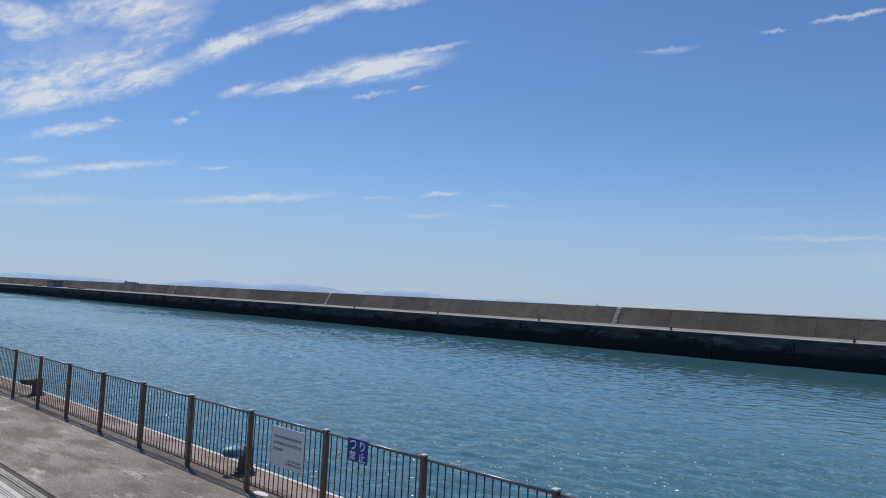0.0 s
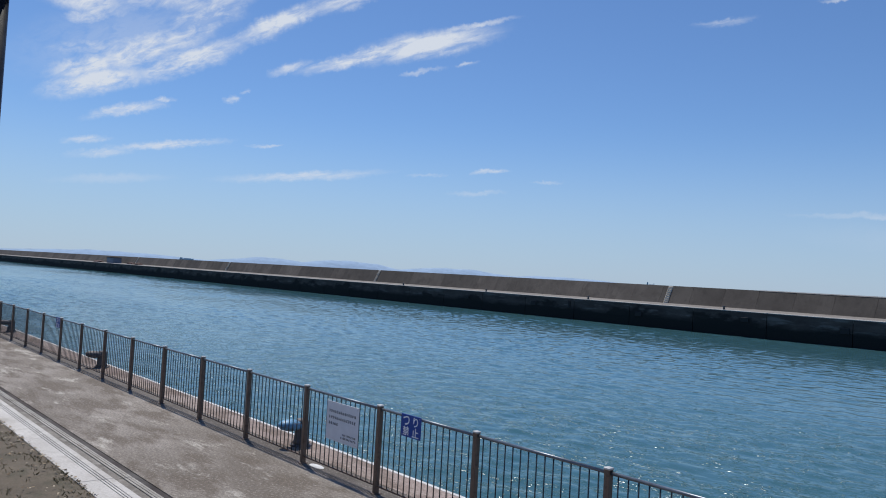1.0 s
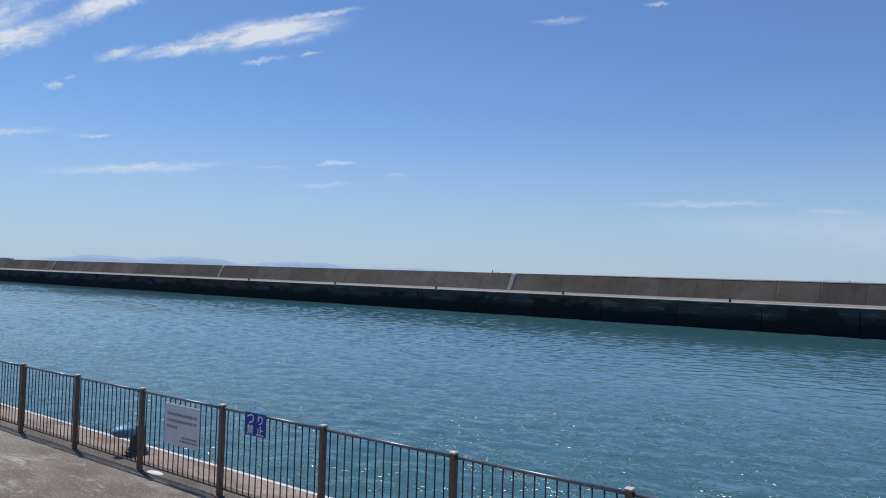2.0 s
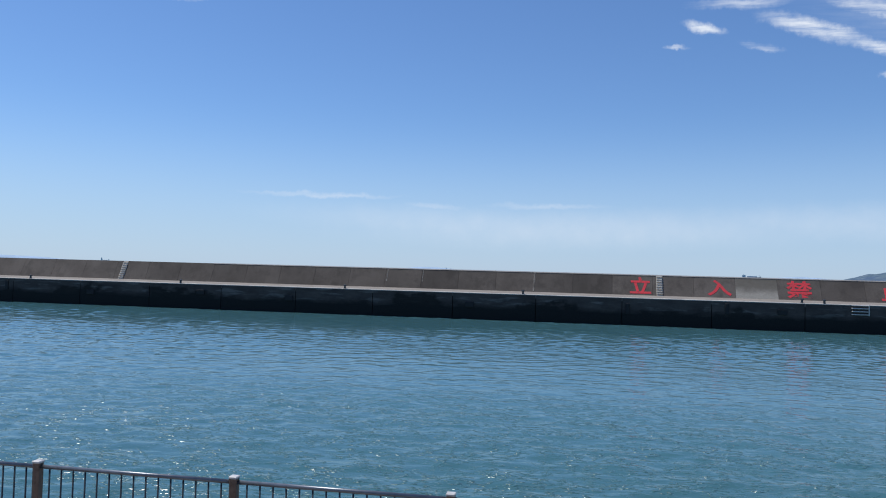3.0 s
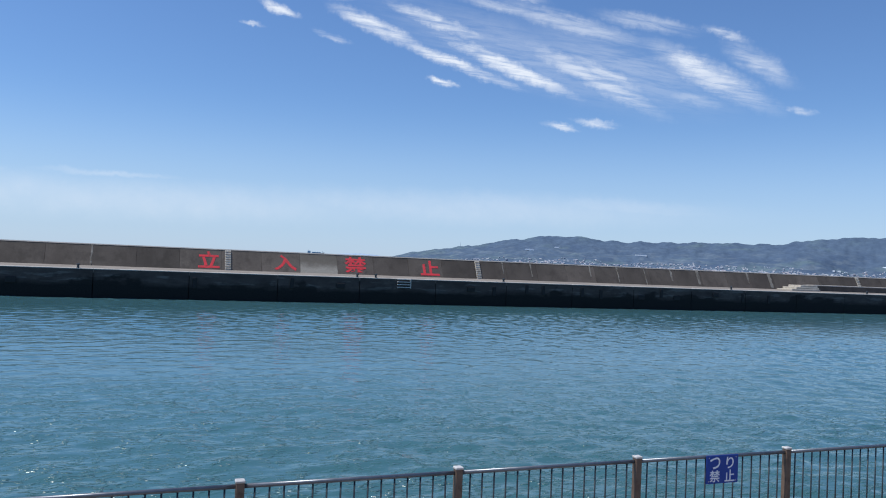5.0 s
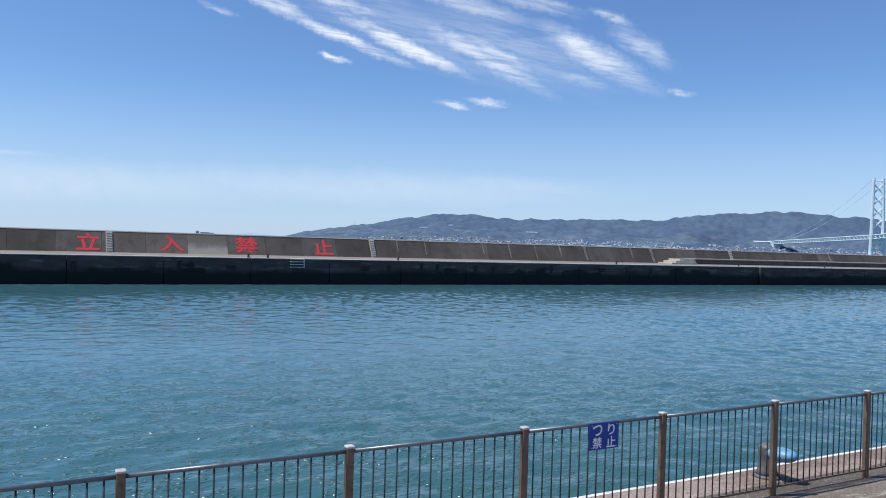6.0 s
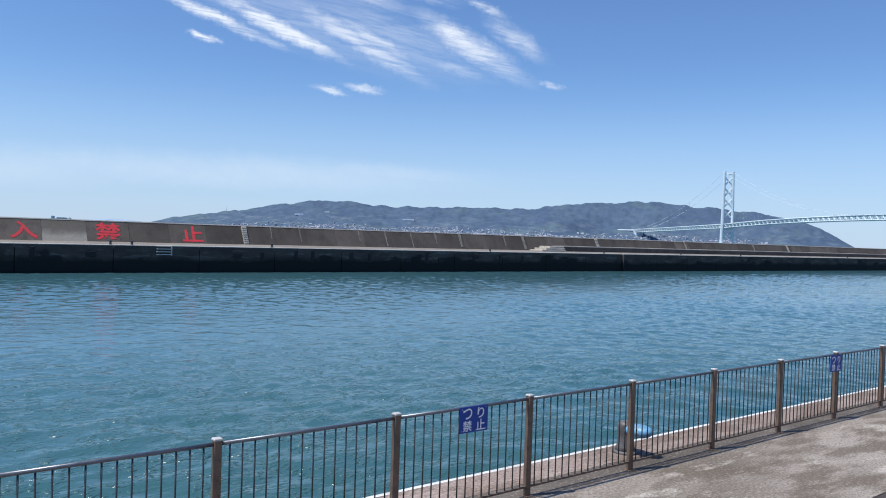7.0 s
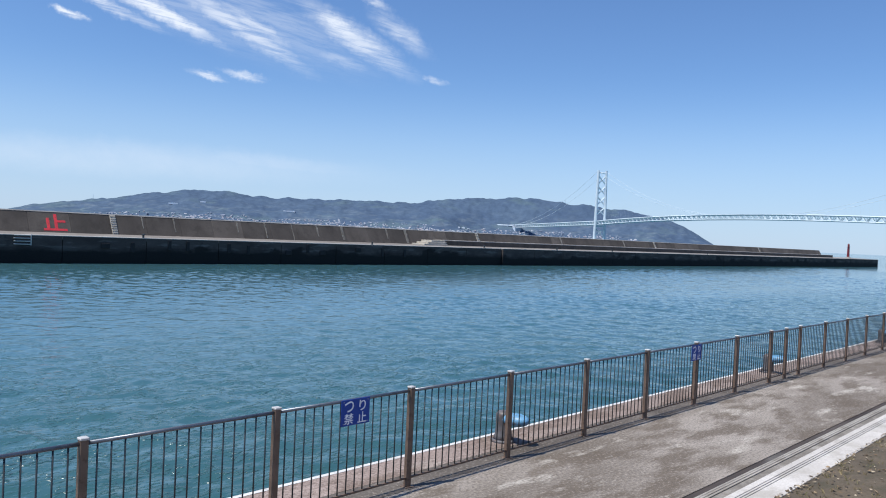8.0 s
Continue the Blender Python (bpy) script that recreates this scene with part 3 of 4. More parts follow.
def fence():
    f = thing("fence", (0, 0, 0), "brown metal railing with slim dark bars along the quay", "fence")
    bm = soft_box((-0.036, -0.036, 0.0), (0.036, 0.036, POST_TOP - 0.012), 0.006)
    post = mesh_from(bm, "post", MAT_POST)
    cap = mesh_from(soft_box((-0.041, -0.041, -0.012), (0.041, 0.041, 0.012), 0.006), "cap", MAT_CAP)
    plate = mesh_from(soft_box((-0.065, -0.065, 0.0), (0.065, 0.065, 0.012), 0.004), "foot_plate", MAT_POST)
    bm = bmesh.new()
    rod(bm, (0.03, 0, 1.212), (SPAN - 0.03, 0, 1.212), 0.020, 12)
    top = mesh_from(bm, "top_rail", MAT_RAIL, True)
    low = mesh_from(soft_box((0.03, -0.012, 0.104), (SPAN - 0.03, 0.012, 0.130), 0.004), "bottom_rail", MAT_POST)
    bm = bmesh.new()
    rod(bm, (0, 0, 0.13), (0, 0, 1.195), 0.0085, 7)
    bar = mesh_from(bm, "bar", MAT_BAR, True)
    rest = bmesh.new()
    for k in range(-24, 25):
        x = k * SPAN
        p = part("post", post, None, f, at=(x, 0, 0))
        part("cap", cap, None, p, "pale cap", at=(0, 0, POST_TOP - 0.004))
        part("foot_plate", plate, None, p, at=(0, 0, 0.003))
        if k == 24:
            break
        part("top_rail", top, None, f, at=(x, 0, 0))
        part("bottom_rail", low, None, f, at=(x, 0, 0))
        for n in range(1, 16):
            bx = x + n * SPAN / 16
            if -18.5 < x < 21:
                part("bar", bar, None, f, at=(bx, 0, 0))
            else:
                rod(rest, (bx, 0, 0.13), (bx, 0, 1.195), 0.0085, 5)
    p = part("post", post, None, f, at=(23.0, 0, 0))
    part("cap", cap, None, p, "pale cap", at=(0, 0, POST_TOP - 0.004))
    tagged(part("bar_run", rest, MAT_BAR, f), kind="stuff")


fence()


# ---- signs on the railing ----
def no_fishing_sign():
    s = thing("no_fishing_sign", (0, 0, 0), "blue plate with white lettering tied to the railing", "sign", "fishing ban signs")
    part("plate", soft_box((-0.215, -0.004, -0.152), (0.215, 0.004, 0.152), 0.003), MAT_BLUE, s)
    up = pose(0, -0.0075, 0, 90, 0, 0)
    for text, x, z in (("つ", -0.10, 0.068), ("り", 0.10, 0.068), ("禁", -0.10, -0.072), ("止", 0.10, -0.072)):
        me = lettering(text, 0.135 if text != "り" else 0.10, 0.125, 0.002, 0.012)
        me.materials.clear()
        me.materials.append(MAT_LETTER)
        c = part("character", me, None, s, "white lettering")
        c.matrix_local = Matrix.Translation((x, 0, z)) @ pose(0, -0.0045, 0, 90, 0, 0)
    for x in (-0.18, 0.18):
        for z in (-0.125, 0.125):
            tie = bmesh.new()
            rod(tie, (x, -0.008, z), (x, 0.03, z), 0.006, 6)
            part("tie", tie, MAT_STEEL, s)
    return s


sign = no_fishing_sign()
sign.location = (-5.25, -0.032, 1.095)
for x, z, tilt in ((9.07, 1.08, 0), (17.9, 1.06, 0), (-22.25, 1.1, 0)):
    copy_thing(sign, pose(x, -0.05 if x == 17.9 else -0.032, z, 0, 0, tilt))


def notice():
    s = thing("notice_board", (-6.89, -0.036, 0.84), "white notice plate with rows of small black writing on the railing", "sign")
    part("plate", soft_box((-0.43, -0.004, -0.295), (0.43, 0.004, 0.295), 0.003), MAT_WHITE, s)
    rng = random.Random(3)

    def row(z, x0, x1, size):
        bm = bmesh.new()
        x = x0
        while x < x1:
            w = size * rng.uniform(0.75, 0.95)
            low, high = z - size * 0.45, z + size * rng.uniform(0.3, 0.45)
            for k in range(3):
                bar = low + (high - low) * (0.08 + 0.36 * k + rng.uniform(-0.06, 0.06))
                a = x + w * rng.uniform(0, 0.3)
                box(bm, (a, -0.0065, bar), (a + w * rng.uniform(0.45, 0.7), -0.0042, bar + size * 0.2))
            up = x + w * rng.uniform(0.25, 0.6)
            box(bm, (up, -0.0068, low), (up + size * 0.2, -0.0042, high))
            x += size * 1.08
        tagged(part("line_of_writing", bm, MAT_INK, s), kind="stuff")

    row(0.15, -0.36, 0.33, 0.048)
    row(0.055, -0.36, 0.33, 0.048)
    row(-0.035, -0.36, -0.12, 0.048)
    row(-0.165, 0.02, 0.36, 0.03)
    row(-0.215, -0.02, 0.37, 0.034)
    for x in (-0.39, 0.39):
        for z in (-0.26, 0.26):
            tie = bmesh.new()
            rod(tie, (x, -0.008, z), (x, 0.03, z), 0.007, 6)
            part("tie", tie, MAT_STEEL, s)


notice()


# ---- mooring bollards ----
def bollard():
    b = thing("mooring_bollard", (1.8, 0.62, 0.004), "blue-painted iron mooring bollard with a rusty overhanging head", "bollard", "mooring bollards")
    part("base", turned([(0.2, 0), (0.2, 0.025), (0.17, 0.04)], 20), MAT_STEM, b, "rusty round base plate")
    part("stem", turned([(0.16, 0.03), (0.135, 0.10), (0.122, 0.22), (0.126, 0.33), (0.13, 0.42), (0.1, 0.465), (0.04, 0.48)], 20), MAT_STEM, b, smooth=True)
    bm = bmesh.new()
    bmesh.ops.create_uvsphere(bm, u_segments=20, v_segments=12, radius=1.0)
    for v in bm.verts:
        x, y, z = v.co
        v.co = (x * 0.15 * (1 - 0.12 * y), -0.21 + y * 0.26, 0.372 + z * (0.1 - 0.015 * y) - 0.012 * y)
    part("head", bm, MAT_BOLLARD, b, "worn blue rounded head", smooth=True)
    return b


B = bollard()
for x in (12.68, 23.6, 34.5, -9.1, -20.05, -31.0):
    twin = copy_thing(B, pose(x, 0.62, 0.004))
    if x < -12:
        # the paint of these two has gone to rust
        for child in twin.children:
            child.data = child.data.copy()
            child.data.materials[0] = MAT_STEM
            if child.name.startswith("head"):
                tagged(child, "dark rusty rounded head")
        tagged(twin, "dark rusted iron mooring bollard on the quay edge", "bollard", "mooring bollards")


# ---- lamp post on the bank ----
def lamp_post():
    l = thing("lamp_post", (-4.95, -5.33, 0.66), "dark painted lamp post with a flat ring-shaped head", "street lamp")
    bm = bmesh.new()
    rod(bm, (0, 0, -0.3), (0, 0, 5.2), 0.066, 16, 0.058)
    part("pole", bm, MAT_LAMP, l, smooth=True)
    part("base", turned([(0.16, -0.2), (0.16, 0.05), (0.12, 0.09), (0.085, 0.4)], 16), MAT_LAMP, l)
    bm = bmesh.new()
    n = 32
    rings = []
    for r, z in ((0.13, 4.9), (0.27, 4.9), (0.285, 4.93), (0.27, 4.97), (0.13, 4.97)):
        rings.append([bm.verts.new((r * math.cos(k * math.tau / n), r * math.sin(k * math.tau / n), z)) for k in range(n)])
    for a, c in zip(rings, rings[1:] + rings[:1]):
        for k in range(n):
            bm.faces.new((a[k], a[(k + 1) % n], c[(k + 1) % n], c[k]))
    bmesh.ops.recalc_face_normals(bm, faces=bm.faces[:])
    part("ring", bm, MAT_DISC, l, "grey ring of the lamp head")
    bm = bmesh.new()
    for k in range(3):
        a = k * math.tau / 3 + 0.4
        box(bm, (0.04, -0.015, 4.92), (0.15, 0.015, 4.95), Matrix.Rotation(a, 4, "Z"))
    part("spoke", bm, MAT_LAMP, l)
    part("top", turned([(0.12, 5.16), (0.13, 5.2), (0.03, 5.27)], 16), MAT_LAMP, l)


lamp_post()

# ---- the breakwater across the water ----
FRONT, FOOT_Y, FOOT_Z, TOP_Y, TOP_Z, LEDGE_Z = 82.0, 90.0, 1.16, 91.3, 3.66, 0.98
PANEL, X_FIRST = 4.8, 2.14
WALL_END, PLAT_START, PLAT_END, HEAD_END = 318.0, 104.0, 326.0, 363.0


def breakwater():
    b = thing("breakwater", (0, 0, 0), "long concrete breakwater with a sloping parapet wall", "breakwater", kind="structure")
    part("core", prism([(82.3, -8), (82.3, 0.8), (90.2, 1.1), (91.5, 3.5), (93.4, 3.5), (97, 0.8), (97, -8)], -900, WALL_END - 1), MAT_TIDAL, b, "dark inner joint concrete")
    deck = [(FRONT + 0.05, 0.6), (FRONT + 0.05, LEDGE_Z + 0.012), (FOOT_Y, FOOT_Z + 0.012), (FOOT_Y, 0.6)]
    part("ledge", prism(deck, -900, HEAD_END - 0.3), MAT_LEDGE_WORN, b, "weathered concrete ledge")
    part("head", prism([(82.2, -8), (82.2, 0.88), (97, 0.88), (97, -8)], WALL_END - 1, HEAD_END), MAT_TIDAL, b)
    part("head_deck", prism([(FOOT_Y, 0.7), (FOOT_Y, 1.17), (97.0, 1.17), (97, 0.7)], WALL_END, HEAD_END - 0.3), MAT_LEDGE, b)
    # parapet panels
    section = [(FOOT_Y, FOOT_Z - 0.1), (FOOT_Y, FOOT_Z), (TOP_Y - 0.05, TOP_Z - 0.1), (TOP_Y, TOP_Z), (93.6, TOP_Z), (93.6, FOOT_Z - 0.1)]
    plain_panel = mesh_from(prism(section, 0.013, PANEL - 0.013), "wall_panel", MAT_WALL)
    pale_panel = mesh_from(prism(section, 0.013, PANEL - 0.013), "wall_panel", MAT_PATCH)
    for n in range(-88, 66):
        part("wall_panel", pale_panel if n == 4 else plain_panel, None, b, at=(X_FIRST + n * PANEL, 0, 0))
    # thin strip in a paler colour, added along the top edge
    rim = [(TOP_Y - 0.075, TOP_Z - 0.07), (TOP_Y - 0.01, TOP_Z + 0.05), (TOP_Y + 0.5, TOP_Z + 0.05), (TOP_Y + 0.5, TOP_Z - 0.07)]
    part("parapet_rim", prism(rim, -46.0, WALL_END - 2), MAT_LEDGE, b, "thin pale rim along the parapet")
    part("far_wall", prism(section, -900, X_FIRST - 88 * PANEL), MAT_WALL, b)
    # front blocks with joints
    BLOCK = 9.6
    for k, jut in ((0, 0.0), (1, -0.4)):
        sec = [(FRONT + jut, -8), (FRONT + jut, LEDGE_Z - 0.06), (FRONT + jut + 0.06, LEDGE_Z), (FRONT + 2.2, LEDGE_Z + 0.04), (FRONT + 2.2, -8)]
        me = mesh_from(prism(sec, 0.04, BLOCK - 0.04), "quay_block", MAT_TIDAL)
        strip = mesh_from(prism([(FRONT + jut - 0.012, LEDGE_Z - 0.04), (FRONT + jut - 0.012, LEDGE_Z + 0.03), (FRONT + jut + 0.9, LEDGE_Z + 0.06), (FRONT + jut + 0.9, LEDGE_Z - 0.1)], 0.02, BLOCK - 0.02), "edge_strip", MAT_LEDGE)
        for n in range(-44, 38):
            x = -1.9 + n * BLOCK
            if (x > 108) == bool(k) and x + BLOCK < HEAD_END + 4:
                part("quay_block", me, None, b, at=(x, 0, 0))
                part("edge_strip", strip, None, b, at=(x, 0, 0))
    part("far_front", prism([(FRONT, -8), (FRONT, LEDGE_Z), (FRONT + 2, LEDGE_Z + 0.04), (FRONT + 2, -8)], -900, -1.9 - 44 * BLOCK), MAT_TIDAL, b)
    return b


BREAKWATER = breakwater()
LEAN = math.degrees(math.atan2(TOP_Z - FOOT_Z, TOP_Y - FOOT_Y))


def on_wall(x, up, proud=0.0):
    """The pose of a flat thing on the parapet's sloping face, up metres above its foot."""
    m = pose(x, FOOT_Y, FOOT_Z, LEAN, 0, 0)
    return m @ Matrix.Translation((0, up, proud))


def wall_steps():
    """Narrow stairways of pale rungs cast on the parapet."""
    bm = bmesh.new()
    box(bm, (-0.36, 0.0, -0.05), (0.36, 2.78, 0.03))
    slab = mesh_from(bm, "stair_strip", MAT_STEP)
    rung = mesh_from(soft_box((-0.33, -0.05, 0.0), (0.33, 0.05, 0.13), 0.015), "rung", MAT_STEP)
    for x in (-271.0, -200.0, -129.3, -59.1, 12.55, 45.86, 116.7, 187.5, 258.0):
        s = part("stair_strip", slab, None, BREAKWATER, "pale rung steps up the parapet")
        s.matrix_local = on_wall(x, 0)
        for k in range(8):
            part("rung", rung, None, s, at=(0, 0.2 + 0.33 * k, 0.02))


wall_steps()


def dark_recesses():
    """Black blocks added on the breakwater's face to stand in for shaded holes."""
    rng = random.Random(12)
    short = mesh_from(soft_box((-0.5, -0.14, -0.3), (0.5, 0.05, 0.3), 0.04), "fender", MAT_RECESS)
    tall = mesh_from(soft_box((-0.22, -0.12, -0.6), (0.22, 0.05, 0.6), 0.04), "fender", MAT_RECESS)
    for x in (-43.0, -31.5, 8.3, 18.9, 24.6, 41.2, 44.4, 49.0, 51.4, 57.2, 60.1, 66.5, 69.8, 72.4, 79.1, 84.0, 88.8, -9.5, -58, -70, -77, -92):
        me = tall if rng.random() < 0.35 else short
        part("fender", me, None, BREAKWATER, "black block standing in for a shaded recess", at=(x, FRONT, rng.uniform(-0.45, 0.25)))


dark_recesses()


def joint_streaks():
    """Lime runs beside some of the parapet joints."""
    rng = random.Random(8)
    for x, w in ((-16.9, 0.12), (-2.65, 0.3), (49.7, 0.12), (54.1, 0.18), (63.8, 0.22), (68.5, 0.25), (73.3, 0.15), (78.1, 0.32), (83.1, 0.5), (92.9, 0.3), (97.4, 0.7), (-21.6, 0.1), (145.0, 0.5), (172.0, 0.7)):
        bm = bmesh.new()
        top, reach = 2.72, rng.uniform(0.6, 1.08)
        w *= 1.7 if x > 49 else 1.0
        left = [bm.verts.new((-w / 4 - 0.05 * rng.random(), top - 2.5 * k / 8 * reach, 0.006)) for k in range(9)]
        right = [bm.verts.new((w * 0.45 * rng.uniform(0.2, 1.0) * (1 - 0.5 * k / 8) + 0.02, top - 2.5 * k / 8 * reach, 0.006)) for k in range(9)]
        for k in range(8):
            bm.faces.new((left[k], right[k], right[k + 1], left[k + 1]))
        bmesh.ops.solidify(bm, geom=bm.faces[:], thickness=0.004)
        part("lime_run", bm, MAT_LIME, BREAKWATER, "pale lime streak").matrix_local = on_wall(x, 0, 0.012)


joint_streaks()


def warning():
    for text, x, w, h, up in (("立", 10.3, 2.5, 2.25, 1.36), ("入", 19.5, 2.8, 2.15, 1.33), ("禁", 28.55, 2.9, 2.3, 1.38), ("止", 38.75, 2.7, 2.2, 1.36)):
        me = lettering(text, w, h, 0.01, 0.022)
        me.materials.clear()
        me.materials.append(MAT_RED)
        part("painted_character", me, None, BREAKWATER, "red painted warning character").matrix_local = on_wall(x, up, 0.01)


warning()


def quay_ladder():
    l = part("ladder", soft_box((-0.06, -0.09, -1.1), (0.04, 0.0, 0.08), 0.01), MAT_STEEL, BREAKWATER, "pale steel ladder on the breakwater face", at=(33.25, FRONT - 0.02, LEDGE_Z))
    bm = bmesh.new()
    rod(bm, (-1.75, -0.1, 0), (0, -0.1, 0), 0.05, 8)
    me = mesh_from(bm, "rung", MAT_STEEL)
    for k in range(4):
        part("rung", me, None, l, at=(0, 0, -0.02 - 0.32 * k))


quay_ladder()


def upper_platform():
    sec = [(88.4, 1.0), (88.4, 1.98), (88.5, 2.04), (91, 2.06), (91, 1.0)]
    part("upper_platform", prism(sec, PLAT_START, PLAT_END), MAT_WALL, BREAKWATER, "raised concrete platform behind the ledge")
    part("platform_top", prism([(88.37, 1.94), (88.37, 2.07), (90.4, 2.09), (90.4, 1.94)], PLAT_START, PLAT_END), MAT_LEDGE, BREAKWATER)
    for k in range(3):
        part("step", soft_box((98.2 + k * 1.2, 86.9 + 0.3 * k, 1.0), (PLAT_START + 0.1, 90.1, 1.36 + 0.32 * k), 0.03), MAT_STEP, BREAKWATER, "pale concrete step")


upper_platform()


def ledge_bollards():
    bm = turned([(0.16, 0), (0.13, 0.08), (0.12, 0.28), (0.2, 0.36), (0.18, 0.44), (0.05, 0.47)], 10)
    me = mesh_from(bm, "small_bollard", MAT_BAR)
    first = tagged(new("small_bollard", me), "small dark iron bollard on the breakwater ledge", "bollard", "breakwater bollards")
    first.location = (-3.4, FRONT + 0.5, LEDGE_Z + 0.04)
    for x in (26.7, 28.97, 45.9, 82.3, -24.7, -46, -67, 109.0, 131, 152, -88, -110, 200, 240):
        copy_thing(first, pose(x, FRONT + 0.5 - (0.4 if x > 118 else 0), LEDGE_Z + 0.04))


ledge_bollards()


def beacon():
    b = thing("harbour_beacon", (337.0, 86.0, 1.0), "slim red harbour light on the breakwater head", "lighthouse")
    part("plinth", turned([(1.0, 0), (1.0, 0.5), (0.8, 0.6)], 16), MAT_LEDGE, b)
    part("shaft", turned([(0.5, 0.5), (0.4, 4.4), (0.42, 4.5)], 16), MAT_BEACON, b)
    part("gallery", turned([(0.65, 4.5), (0.65, 4.62)], 16), MAT_BEACON, b)
    part("lantern", turned([(0.38, 4.62), (0.38, 5.5), (0.45, 5.55), (0.08, 5.95)], 12), MAT_BEACON, b)


beacon()


def ledge_hut():
    h = thing("ledge_hut", (-282.0, 86.5, 1.05), "small dark hut on the breakwater ledge", "hut")
    part("body", soft_box((-3.2, -1.5, 0), (3.2, 1.5, 1.9), 0.05), MAT_HULL, h)
    part("roof", soft_box((-3.5, -1.8, 1.9), (3.5, 1.8, 2.1), 0.04), MAT_JOINT, h)
    for x, w in ((-296.0, 9.0), (-262.0, 4.0), (-255.0, 3.0)):
        s = thing("net_heap", (x, 85.5, 1.03), "reddish heap of nets on the breakwater ledge", "net heap", "net heaps")
        bm = bmesh.new()
        bmesh.ops.create_icosphere(bm, subdivisions=3, radius=1.0)
        for v in bm.verts:
            d = 1 + 0.35 * noise.noise(v.co * 2.1 + Vector((x, 0, 0)))
            v.co = (v.co.x * w / 2 * d, v.co.y * 1.2 * d, max(0, v.co.z) * 0.75 * d)
        part("heap", bm, MAT_NET, s)


MAT_NET = plain("faded_net", (0.10, 0.06, 0.05), 0.95, 0, 0.3, 1.5)
ledge_hut()


# ---- the island, its town, the bridge ----
def polar(az, r, z=0.0):
    a = radians(az)
    return Vector((3.1 + r * math.sin(a), -6.7 + r * math.cos(a), z))


RIDGE_AZ = (16.5, 18.8, 21.7, 24.3, 26.1, 28.4, 31, 34, 38, 41.5, 45, 47.3, 50.5, 53, 55, 57.5, 60, 62.2, 64, 65, 65.7, 66.3)
RIDGE_EL = (0.1, 0.7, 1.13, 1.55, 1.9, 2.3, 2.2, 2.05, 2.12, 2.14, 2.25, 2.62, 2.8, 2.92, 2.7, 2.54, 2.34, 1.92, 1.32, 0.78, 0.36, 0.0)


def coast_at(az):
    """Distance of the shore: it draws back where the bridge lands."""
    u = min(1, max(0, (az - 45) / 5))
    return 3560 + 30 * math.sin(az * 0.9) + 470 * u * u * (3 - 2 * u)


def island_height(az, r):
    top = math.tan(radians(float(np.interp(az, RIDGE_AZ, RIDGE_EL)))) * 4500 + 3
    coast = coast_at(az)
    if r < coast:
        return WATER_Z - 4
    u = min(1, (r - coast) / (4500 - coast))
    rise = 0.30 * min(1, u / 0.5) + 0.70 * max(0, (u - 0.35) / 0.65) ** 1.5
    if r > 4500:
        rise = 1 - 0.5 * ((r - 4500) / 500) ** 1.5
    p = polar(az, r)
    rough = 15 * noise.fractal(p * 0.0042, 1.0, 2.1, 5) * math.sin(math.pi * min(1, u * 0.97)) + (6 * noise.noise(p * 0.03) + 13 * noise.noise(p * 0.010)) * min(1, u * 4) * min(1, top / 60)
    return max(WATER_Z - 1, top * rise + rough * min(1, top / 90))


def house(bm, w, d, h, m):
    """Walls and a pitched roof with its ridge along the shore."""
    h *= 0.4
    rows = [[bm.verts.new(m @ Vector((x, y, z))) for y, z in ((-d / 2, -3), (-d / 2, h), (0.1 * d, h + 0.35 * d), (d / 2, h), (d / 2, -3))] for x in (-w / 2, w / 2)]
    a, b = rows
    bm.faces.new(a)
    bm.faces.new(b[::-1])
    for k in range(4):
        bm.faces.new((a[k + 1], a[k], b[k], b[k + 1]))


